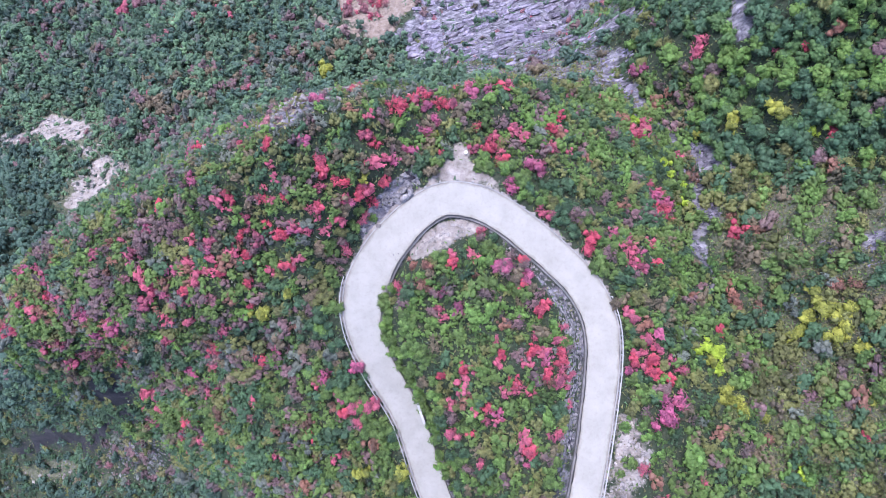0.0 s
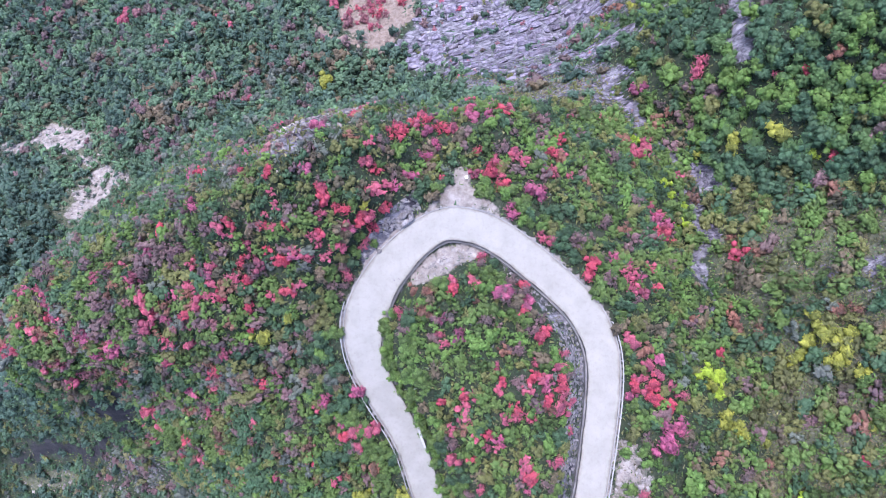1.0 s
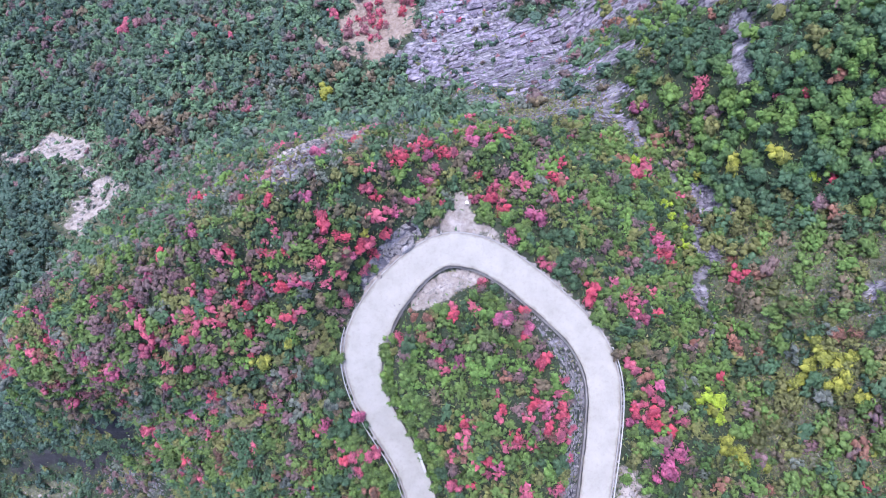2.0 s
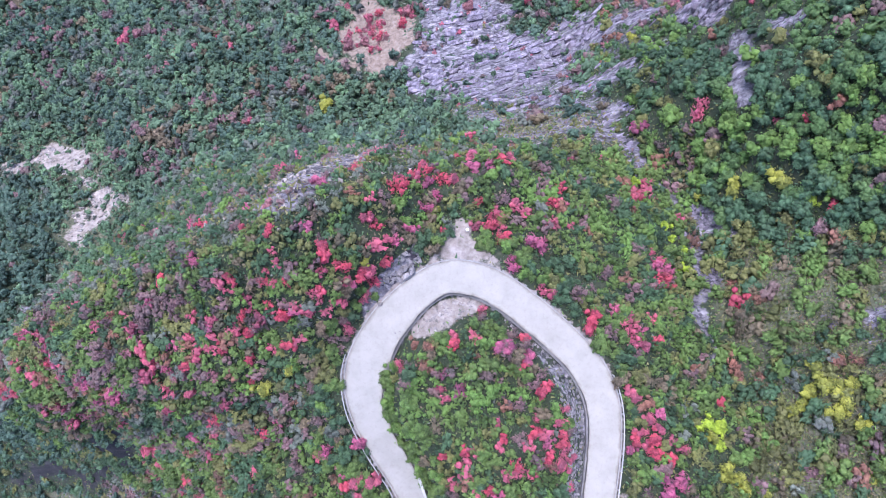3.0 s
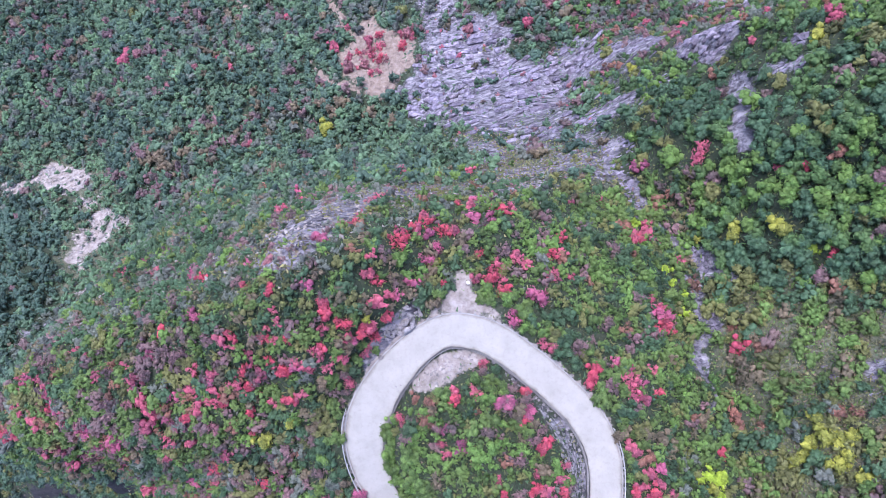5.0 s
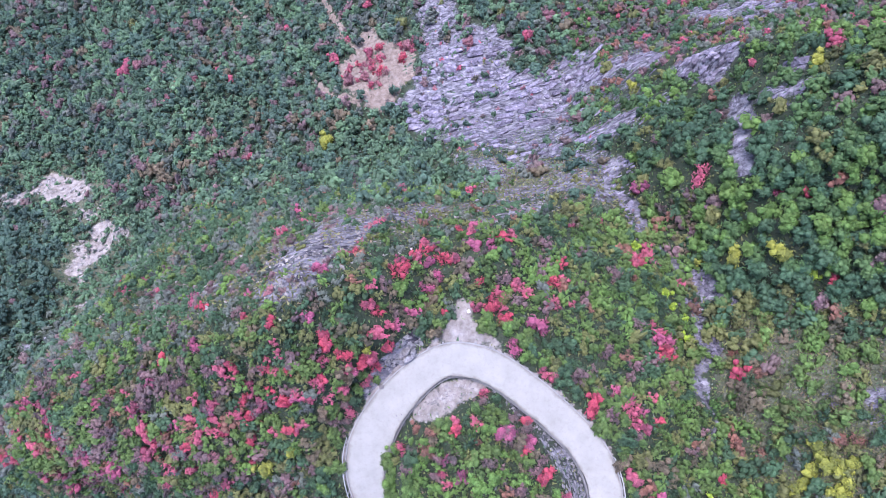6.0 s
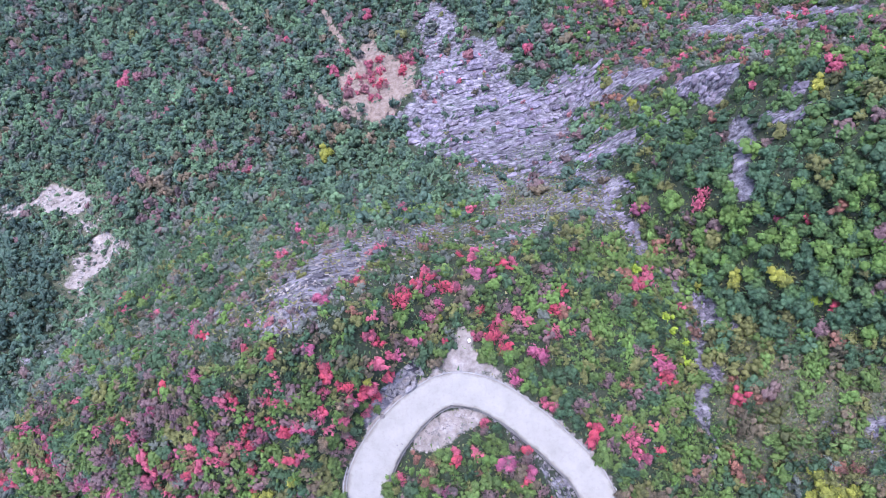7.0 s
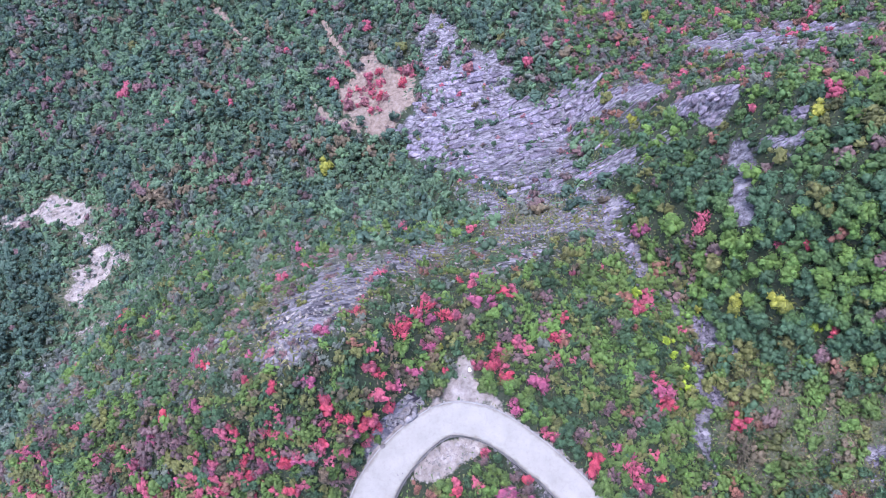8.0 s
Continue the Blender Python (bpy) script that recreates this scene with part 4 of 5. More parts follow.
def woodland(name, label, category, forms, x, y, r, squash, mats, pick):
    """Many plants in one mesh: those that nobody could count."""
    rng = np.random.default_rng(len(x))
    z = ground_z(x, y) - 0.05
    form = rng.integers(len(forms), size=len(x))
    vs, fs, ms, ts, n = [], [], [], [], 0
    own = rng.uniform(-0.5, 0.5, len(x)) + 0.28 * ripple(x * 1.9 + 11, y * 1.9)
    for k, (limb, crown, tone) in enumerate(forms):
        at = np.where(form == k)[0]
        if not len(at):
            continue
        stem = tube([(0, 0, -0.5), (0.03, 0.02, 0.85)], (0.07, 0.03), 3)
        pv, pf = joined([stem, crown])
        slot = np.r_[np.zeros(len(stem[1]), int), np.ones(len(crown[1]), int)]
        a = rng.uniform(0, 2 * math.pi, len(at))
        ca, sa, rr = np.cos(a)[:, None], np.sin(a)[:, None], r[at][:, None]
        qx, qy = pv[:, 0] * rng.uniform(0.8, 1.35, (len(at), 1)), pv[:, 1] * rng.uniform(0.7, 1.15, (len(at), 1))
        v = np.stack([x[at][:, None] + rr * (ca * qx - sa * qy), y[at][:, None] + rr * (sa * qx + ca * qy),
                      z[at][:, None] + rr * squash[at][:, None] * pv[:, 2]], 2)
        vs.append(v.reshape(-1, 3))
        fs.append((pf[None] + (n + np.arange(len(at)) * len(pv))[:, None, None]).reshape(-1, 3))
        ms.append(np.where(slot[None] == 0, 0, 1 + pick[at][:, None]).ravel())
        ts.append(np.clip(np.r_[np.full(len(stem[0]), 0.5), tone][None] * 0.6 + 0.2 + own[at][:, None], 0, 1).ravel())
        n += v.shape[0] * v.shape[1]
    me = mesh_of(name, np.concatenate(vs), np.concatenate(fs), [BARK, *mats], np.concatenate(ms), True, np.concatenate(ts))
    return tagged(new(name, me), label, category, kind="stuff")


def stands(p, x, y, scale=1.3, pull=1.1):
    """Makes each kind of plant keep to stands of its own: p gives the share of each kind at each place."""
    return p * np.stack([np.exp(pull * ripple(x * scale + 37.3 * k, y * scale - 53.1 * k)) for k in range(p.shape[1])], 1)


def patchy(x, y, shift=0.0):
    """A slow drift over the slope, 0 to 1, that groups kinds of plant."""
    return np.clip(0.5 + 0.28 * ripple(x * 0.8 + shift, y * 0.8 - shift), 0, 1)


# the slopes round the bend: single shrubs next to the road, a joined cover beyond
SHRUB_MATS = [GREEN, FRESH, DARK, OLIVE, MAUVE_LEAF, BROWN, PINK, SALMON, BLUISH, FAR_GREY, PURPLE, RED]
SHRUB_NAMES = ["green_shrub", "green_shrub", "green_shrub", "olive_shrub", "dry_shrub", "dry_shrub", "smoke_bush", "rust_shrub", "green_shrub", "grey_shrub", "smoke_bush", "smoke_bush"]
SHRUB_LABELS = ["mid-green leafy shrub beside the hairpin road", "fresh green leafy shrub beside the hairpin road", "dark green dense shrub beside the hairpin road",
                "olive-green shrub beside the hairpin road", "mauve half-bare shrub beside the hairpin road", "brown withering shrub beside the hairpin road",
                "pink-red small bush beside the hairpin road", "rust-coloured small shrub beside the hairpin road", "bluish-green shrub beside the hairpin road", "grey twiggy shrub beside the hairpin road", "magenta small bush beside the hairpin road", "scarlet small bush beside the hairpin road"]


def shrub_kinds(rng, x, y):
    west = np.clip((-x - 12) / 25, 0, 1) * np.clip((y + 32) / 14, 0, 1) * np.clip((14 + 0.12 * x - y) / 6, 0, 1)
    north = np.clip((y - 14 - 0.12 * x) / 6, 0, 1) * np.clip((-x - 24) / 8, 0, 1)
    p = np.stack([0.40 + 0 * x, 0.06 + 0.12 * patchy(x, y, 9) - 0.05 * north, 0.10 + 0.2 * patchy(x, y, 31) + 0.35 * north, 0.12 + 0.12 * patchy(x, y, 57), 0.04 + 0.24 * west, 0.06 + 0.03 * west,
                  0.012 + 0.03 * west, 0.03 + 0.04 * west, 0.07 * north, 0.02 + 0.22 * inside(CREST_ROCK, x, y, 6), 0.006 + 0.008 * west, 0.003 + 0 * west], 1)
    blush = np.zeros(len(x))
    for rx, ry, rr in RED_SPUR + RED_WEST + RED_TOP + RED_LOOP + RED_EAST:
        blush = np.maximum(blush, np.clip(1.5 - np.hypot(x - rx, y - ry) / (rr + 1.4), 0, 1))
    p[:, 6] += 0.16 * blush * (1 - 0.3 * west)
    p[:, 10] += 0.06 * blush * (1 - 0.7 * west)
    p[:, 11] += 0.05 * blush * (1 - 0.5 * west)
    low = np.clip((-x - 10) / 12, 0, 1) * np.clip((6 - y) / 10, 0, 1)
    p[:, 1] *= 1 - 0.6 * low
    p[:, 2] += 0.06 * low
    p[:, 8] += 0.13 * low
    p[:, 9] += 0.06 * low
    bare = inside(CREST_ROCK, x, y, 8)
    p[:, :3] *= (1 - 0.35 * bare)[:, None]
    p[:, 1] *= 1 - 0.6 * bare
    p[:, 5] *= 1 - 0.5 * bare
    p[:, 7] *= 1 - 0.95 * bare
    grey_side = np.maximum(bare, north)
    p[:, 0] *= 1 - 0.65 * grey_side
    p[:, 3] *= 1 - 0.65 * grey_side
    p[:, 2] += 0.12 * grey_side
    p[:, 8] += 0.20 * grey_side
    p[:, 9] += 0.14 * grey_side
    p[:, 4] += 0.16 * blush + 0.06 * inside(CREST_ROCK, x, y, 6)
    loop = ((x > -11) & (x < 22) & (y < 5) & (y > -0.35 * x - 45))[:, None]
    p = np.where(loop, p * np.array([1.5, 2.2, 0.6, 0.8, 0.6, 0.6, 1.0, 0.8, 0.3, 0.4, 0.8, 1.0]), p)
    flank = ((x > 3) & (x < 42) & (y > -6) & (y < 27))[:, None] & ~loop
    p = np.where(flank, p * np.array([1.5, 1.0, 1.5, 0.5, 0.6, 0.4, 1.0, 0.5, 1.2, 0.6, 1.0, 1.0]), p)
    meadow = inside(GRASS_EAST, x, y, 6)[:, None]
    p = p * (1 - meadow) + meadow * np.array([0.28, 0.03, 0.18, 0.32, 0.03, 0.08, 0.0, 0.014, 0.06, 0.025, 0.0, 0.0])
    p = stands(p, x, y, 1.3, 0.8)
    p = p.cumsum(1) / p.sum(1)[:, None]
    return (rng.random(len(x))[:, None] > p).sum(1)


rng = np.random.default_rng(12)
sx, sy = scatter(rng, (-88, 76, -50, 40), 1.5, lambda x, y: open_ground(x, y) * in_sight(x, y, ground_z(x, y)) * np.where((x > 47) & (y > 14), 0.0, 1.0) * (1 - 0.9 * inside(SHADED_HOLLOW, x, y, 3)) * (1 - 0.85 * inside(GREY_SCREE, x, y, 3)) * (1 - 0.4 * inside(GRASS_EAST, x, y, 4)))
sr = rng.uniform(0.85, 1.5, len(sx)) * (1 - 0.35 * inside(NOSE_ROCK, sx, sy, 4)) * (1 - 0.12 * inside(CREST_ROCK, sx, sy, 4)) * np.clip(1 - ground_z(sx, sy) / 60, 1, 1.5) * (1 + 0.45 * inside(GRASS_EAST, sx, sy, 6))
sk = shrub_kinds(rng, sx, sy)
d, _, w, _ = road_distance(sx, sy)
single = (d - w < 5.2) & (sy > -42)
single &= np.cumsum(single) <= 420
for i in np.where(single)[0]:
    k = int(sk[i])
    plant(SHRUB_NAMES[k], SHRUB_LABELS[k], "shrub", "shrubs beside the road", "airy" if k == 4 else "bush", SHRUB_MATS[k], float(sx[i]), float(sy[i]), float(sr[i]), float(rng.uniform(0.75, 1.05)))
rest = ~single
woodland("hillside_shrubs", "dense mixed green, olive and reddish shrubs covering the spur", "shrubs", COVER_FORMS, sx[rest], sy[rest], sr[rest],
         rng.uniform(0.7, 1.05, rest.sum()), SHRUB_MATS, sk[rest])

# the woods on the eastern hill
rng = np.random.default_rng(13)
ex, ey = scatter(rng, (40, 150, 12, 150), 1.75, lambda x, y: open_ground(x, y, 1.5) * in_sight(x, y, ground_z(x, y)) * np.clip(0.8 * steep(x, y), 0, 1) * (((x > 47) & (y > 14)) | ((x > 40) & (y > 36))) )
er = rng.uniform(1.2, 2.3, len(ex))
# the large bluish share tints the hill's leaves with haze
ep = stands(np.tile([0.36, 0.16, 0.34, 0.07, 0.04, 0.02], (len(ex), 1)), ex, ey, 1.1, 0.8)
ek = np.minimum((rng.random(len(ex))[:, None] > ep.cumsum(1) / ep.sum(1)[:, None]).sum(1), 5)
high = (ey > 62 + 0.25 * (70 - ex)) & (rng.random(len(ex)) < 0.75)
ek[high] = rng.choice([0, 0, 2, 3, 4, 4, 4, 4, 5, 6, 6, 6, 6, 7], high.sum())
er[high] *= 0.8
near = (ex < 74) & (ey < 60) & (ek < 6)
near &= np.cumsum(near) <= 240
for i in np.where(near)[0]:
    k = int(ek[i])
    plant("broadleaf_tree", "broadleaved tree with a rounded " + ["mid-green", "fresh green", "bluish-green", "olive", "mauve", "rust"][k] + " crown on the eastern hill", "tree", "trees on the eastern hill", "tree",
          [GROVE, FRESH, BLUISH, OLIVE, MAUVE_LEAF, SALMON][k], float(ex[i]), float(ey[i]), float(er[i]), float(rng.uniform(0.8, 1.1)))
ex, ey, er, ek = ex[~near], ey[~near], er[~near], ek[~near]
woodland("eastern_woods", "mixed broadleaved green woods on the eastern hill", "trees", GROVE_FORMS, ex, ey, er, rng.uniform(0.8, 1.1, len(ex)),
         [GROVE, FRESH, BLUISH, OLIVE, MAUVE_LEAF, SALMON, FAR_GREY, PINK], ek)

# the deep valley's woods
rng = np.random.default_rng(14)
vx, vy = scatter(rng, (-230, 45, -110, 175), 2.7, lambda x, y: open_ground(x, y, 1.5) * in_sight(x, y, ground_z(x, y)) * ((y > 33) | (x < -88) | (y < -50)) * (x < 42) * (x - y * 0.9 < 0) * (1 - 0.55 * inside(RAVINE, x, y, 6)) * (1 - 0.97 * inside(DARK_SLAB, x, y, 10)) * (1 - 0.6 * inside(PALE_BENCH, x, y, 4)) * (1 - 0.8 * inside(GREY_SCREE, x, y, 4)))
vr = rng.uniform(1.6, 3.1, len(vx)) * np.where(inside(RAVINE, vx, vy, 4) > 0.5, rng.uniform(0.45, 1.05, len(vx)), 1) * np.where(inside(ROCK_FACE, vx, vy, 4) > 0.5, rng.uniform(0.25, 0.85, len(vx)), 1)
vp = np.stack([0.40 + 0 * vx, 0.26 + 0 * vx, 0.04 + 0.2 * patchy(vx * 0.5, vy * 0.5, 5) ** 2, 0.04 + 0.34 * patchy(vx * 0.6, vy * 0.6, 23) ** 2,
               0.02 + 0.2 * patchy(vx * 0.45, vy * 0.45, 71) ** 2, 0.05 + 0 * vx], 1)
vp = stands(vp, vx, vy, 0.7, 0.7)
vk = np.minimum((rng.random(len(vx))[:, None] > vp.cumsum(1) / vp.sum(1)[:, None]).sum(1), 5)
scrub = inside(SLIDE_SCRUB, vx, vy, 6) > 0.5
vr[scrub] *= 0.75
vk[scrub & (rng.random(len(vx)) < 0.75)] = 3
# mostly dark leaves here: shade of the deep valley and ravine put into colour
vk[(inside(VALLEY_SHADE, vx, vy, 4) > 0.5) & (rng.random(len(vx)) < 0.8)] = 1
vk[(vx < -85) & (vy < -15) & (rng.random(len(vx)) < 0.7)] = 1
near = (vx > -75) & (vx < -12) & (vy > 52) & (vy < 95)
near &= np.cumsum(near) <= 240
for i in np.where(near)[0]:
    k = int(vk[i])
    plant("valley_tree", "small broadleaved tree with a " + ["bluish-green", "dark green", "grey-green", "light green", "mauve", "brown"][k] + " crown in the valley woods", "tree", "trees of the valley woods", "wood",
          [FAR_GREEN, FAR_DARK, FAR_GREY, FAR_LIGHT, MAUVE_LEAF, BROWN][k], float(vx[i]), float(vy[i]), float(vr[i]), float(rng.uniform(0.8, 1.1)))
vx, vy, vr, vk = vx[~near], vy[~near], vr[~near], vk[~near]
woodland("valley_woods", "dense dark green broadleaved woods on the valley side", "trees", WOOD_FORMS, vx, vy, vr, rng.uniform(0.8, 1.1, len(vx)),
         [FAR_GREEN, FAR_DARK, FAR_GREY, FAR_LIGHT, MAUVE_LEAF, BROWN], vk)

# low growth between the shrubs and trees: sprays close to the ground
def undergrowth(name, label, seed, box, step, keep, size, mats, choose):
    r = np.random.default_rng(seed)
    x, y = scatter(r, box, step, lambda a, b: keep(a, b) * np.clip(1.2 - 1.35 * np.maximum.reduce([covers(a, b)[k] for k in ("earth", "pale", "rock", "dark_rock_and_shade")]), 0.0, 0.85))
    at = np.stack([x, y, ground_z(x, y) + r.uniform(0.1, 0.8, len(x)) * size * 0.6], 1)
    up = r.normal(size=at.shape) * 0.6 + np.array([0, 0, 0.8])
    up /= np.linalg.norm(up, axis=1)[:, None]
    k = sprays(r, at, up, r.uniform(0.5, 1.2, len(x)) * size, r.uniform(0.25, 0.6, len(x)) * size)
    return tagged(new(name, mesh_of(name, k.reshape(-1, 3), np.arange(len(x) * 3).reshape(-1, 3), mats, choose(r, x, y), tone=np.repeat(r.uniform(0, 0.9, len(x)), 3))), label, "undergrowth", kind="stuff")


def near_mix(r, x, y):
    dry = np.maximum.reduce([inside(GRASS_EAST, x, y, 6), inside(NOSE_ROCK, x, y, 6), 0.7 * inside(CREST_ROCK, x, y, 6)])
    return np.where(r.random(len(x)) < 0.12 + 0.6 * dry, r.integers(3, 6, len(x)), r.integers(0, 3, len(x)))


undergrowth("undergrowth", "low green and straw-coloured undergrowth between the shrubs", 15, (-88, 76, -50, 58), 0.5,
            lambda x, y: 1.0 * (road_distance(x, y)[0] > road_distance(x, y)[2] + np.where(road_distance(x, y)[3] > 0, 0.4, 0.8)) * ((x < 47) | (y < 14)), 0.7, [GREEN, DARK, OLIVE, STRAW, BROWN, FAR_GREY], near_mix)
undergrowth("eastern_undergrowth", "low green undergrowth below the eastern trees", 16, (36, 130, 12, 125), 0.5,
            lambda x, y: in_sight(x, y, ground_z(x, y), 2) * ((x > 46) | (y > 46)), 0.85, [GREEN, DARK, OLIVE, FAR_GREEN], lambda r, x, y: r.integers(0, 4, len(x)))
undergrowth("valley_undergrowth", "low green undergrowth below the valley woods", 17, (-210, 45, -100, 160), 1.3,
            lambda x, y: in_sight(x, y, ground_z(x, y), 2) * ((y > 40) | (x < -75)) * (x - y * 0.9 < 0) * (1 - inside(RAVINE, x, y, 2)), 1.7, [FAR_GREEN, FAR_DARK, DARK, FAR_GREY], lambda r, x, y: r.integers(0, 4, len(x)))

undergrowth("meadow_grass", "rough olive and straw grass between the eastern shrubs", 23, (44, 78, -46, 18), 0.36,
            lambda x, y: inside(GRASS_EAST, x, y, 4), 0.75, [OLIVE, STRAW, GREEN, BROWN, FRESH], lambda r, x, y: r.choice([0, 0, 1, 1, 2, 2, 3, 4], len(x)))


def ledge_grass(x, y):
    """Tufts stand in the cracks of the bare ledges too."""
    return np.maximum(inside(NOSE_ROCK, x, y, 4), inside(CREST_ROCK, x, y, 4)) * np.where(covers(x, y)["rock"] > 0.3, 1.0, 0.6)


r_ledge = np.random.default_rng(24)
tx, ty = scatter(r_ledge, (-80, 44, 0, 60), 0.5, lambda x, y: 0.75 * ledge_grass(x, y) * np.where(patchy(x * 1.6, y * 1.6, 13) > 0.46, 1.0, 0.06))
tat = np.stack([tx, ty, ground_z(tx, ty) + r_ledge.uniform(0.1, 0.6, len(tx))], 1)
tup = r_ledge.normal(size=tat.shape) * 0.6 + np.array([0, 0, 0.8])
tup /= np.linalg.norm(tup, axis=1)[:, None]
tk = sprays(r_ledge, tat, tup, r_ledge.uniform(0.5, 1.2, len(tx)), r_ledge.uniform(0.25, 0.6, len(tx)))
tagged(new("ledge_grass", mesh_of("ledge_grass", tk.reshape(-1, 3), np.arange(len(tx) * 3).reshape(-1, 3), [STRAW, OLIVE, BROWN, MAUVE_LEAF, FAR_GREY], r_ledge.choice([0, 0, 1, 1, 1, 2, 3, 4], len(tx)), tone=np.repeat(r_ledge.uniform(0, 0.9, len(tx)), 3))),
       "dry straw, olive and mauve tufts in the cracks of the ledges", "grass", kind="stuff")
undergrowth("ravine_grass", "rough olive grass and scrub in the ravine", 19, (-185, -55, -105, -25), 0.9,
            lambda x, y: in_sight(x, y, ground_z(x, y), 2) * inside(RAVINE, x, y, 2), 0.9, [OLIVE, DARK, STRAW, GREEN, MAUVE_LEAF], lambda r, x, y: r.integers(0, 5, len(x)))

# pink scrub on the bare earth of the far slope
rng = np.random.default_rng(18)
px = np.concatenate([rng.normal(c, 3.4, 11) for c in (-33, -27, -23, -14)])
py = np.concatenate([rng.normal(c, 3.8, 11) for c in (92, 96, 87, 99)])
bed([(float(a), float(b), float(c)) for a, b, c in zip(px, py, 0.6 + 1.7 * rng.random(len(px)) ** 2)], "bare_slope_bush", "low pink-red bush on the bare earth slope", "bushes on the bare slope", [PINK, DUSKY, PINK, RED], "airy")

# low scrub in the cracks of the rock face, thickest along its foot
rng = np.random.default_rng(22)
fx, fy = scatter(rng, (-20, 62, 44, 128), 2.1, lambda x, y: np.maximum(0.16 * inside(ROCK_FACE, x, y, 6), 0.22 * inside(ROCK_CHUTE, x, y, 4)) + 0.5 * inside(ROCK_FACE, x, y, 14) * (1 - inside(ROCK_FACE, x, y, 7)) * (inside(ROCK_FACE, x, y, 14) > 0.2))
woodland("face_scrub", "sparse mauve, pink and olive scrub in the cracks of the rock face", "scrub", COVER_FORMS[-2:] + COVER_FORMS[:2], fx, fy, rng.uniform(0.4, 1.3, len(fx)), rng.uniform(0.5, 0.9, len(fx)),
         [DUSKY, MAUVE_LEAF, PINK, OLIVE, FAR_GREY, FAR_GREEN], rng.choice([0, 0, 1, 1, 2, 3, 4, 5, 5], len(fx)))

# scrub among the crest's stones
rng = np.random.default_rng(27)
cx, cy = scatter(rng, (-50, 28, 12, 38), 1.4, lambda x, y: 0.62 * np.maximum(inside(CREST_BARE, x, y, 2), 0.7 * inside(NOSE_BARE, x, y, 2)) * (patchy(x * 1.7, y * 1.7, 41) > 0.36))
woodland("crest_scrub", "low mauve, dusky pink and grey-green scrub among the crest stones", "scrub", COVER_FORMS[-2:] + COVER_FORMS[:2], cx, cy, rng.uniform(0.45, 1.1, len(cx)), rng.uniform(0.6, 0.9, len(cx)),
         [MAUVE_LEAF, DUSKY, FAR_GREY, GREEN, OLIVE], rng.choice([0, 0, 0, 1, 2, 2, 3, 4], len(cx)))

# ravine scrub, leaves chosen dark to carry the shade, and twiggy growth on its scree
rng = np.random.default_rng(28)
gx, gy = scatter(rng, (-185, -58, -104, -24), 2.4, lambda x, y: in_sight(x, y, ground_z(x, y), 3) * np.maximum.reduce([0.8 * inside(RAVINE, x, y, 3), 0.75 * inside(SHADED_HOLLOW, x, y, 3)]) * (1 - 0.97 * inside(DARK_SLAB, x, y, 8)) * (1 - 0.6 * inside(PALE_BENCH, x, y, 3)) * (1 - 0.35 * inside(GREY_SCREE, x, y, 3)))
grey = inside(GREY_SCREE, gx, gy, 4) > rng.random(len(gx))
gk = np.where(grey, rng.choice([3, 3, 4, 5], len(gx)), rng.choice([0, 1, 1, 1, 1, 2], len(gx)))
woodland("ravine_scrub", "dark green and mauve-grey scrub filling the ravine", "scrub", COVER_FORMS, gx, gy, rng.uniform(0.9, 2.0, len(gx)), rng.uniform(0.6, 1.0, len(gx)), [FAR_DARK, DARK, OLIVE, MAUVE_LEAF, FAR_GREY, STRAW], gk)

# small round bushes on the slide's debris
rng = np.random.default_rng(26)
lx, ly = scatter(rng, (-190, -90, 0, 60), 2.4, lambda x, y: 0.34 * np.maximum.reduce([inside(SLIDE_TONGUE, x, y, 2), 0.5 * inside(SLIDE_HEAD, x, y, 2), inside(SLIDE_MID, x, y, 2), inside(SLIDE_FOOT, x, y, 2)]))
woodland("slide_bushes", "small grey-green bushes on the pale slide debris", "bushes", COVER_FORMS[:3], lx, ly, rng.uniform(0.5, 1.5, len(lx)), rng.uniform(0.6, 0.9, len(lx)), [FAR_GREY, FAR_LIGHT, FAR_DARK], rng.integers(0, 3, len(lx)))

# the woods that go on beyond, in rough crowns
FAR_FORMS = [plant_form(s, 10, 2, 1.1, (0.9, 0.7), True) for s in range(71, 75)]
rng = np.random.default_rng(20)
wx, wy = scatter(rng, (-420, 330, -280, 420), 18, lambda x, y: 0.9 * ~in_sight(x, y, ground_z(x, y), 4))
wx, wy = wx[np.abs(road_distance(wx, wy)[0]) > 7], wy[np.abs(road_distance(wx, wy)[0]) > 7]
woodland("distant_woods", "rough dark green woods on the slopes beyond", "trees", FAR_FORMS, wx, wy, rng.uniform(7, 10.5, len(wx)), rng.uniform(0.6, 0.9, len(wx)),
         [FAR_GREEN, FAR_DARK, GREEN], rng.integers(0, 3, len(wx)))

# ---- rocks ----
def stone_mesh(name, seed, size, material, corners=16):
    """An angular block: the hull of a few corners, some knocked off."""
    r = np.random.default_rng(seed)
    bm = bmesh.new()
    for i in range(corners):
        p = r.uniform(-1, 1, 3)
        p /= np.abs(p).max() ** 0.75
        bm.verts.new(p * np.array(size) * r.uniform(0.8, 1.0) * 0.5)
    bmesh.ops.convex_hull(bm, input=bm.verts)
    for v in [v for v in bm.verts if not v.link_faces]:
        bm.verts.remove(v)
    me = bpy.data.meshes.new(name)
    bm.to_mesh(me)
    bm.free()
    me.materials.append(material)
    return me


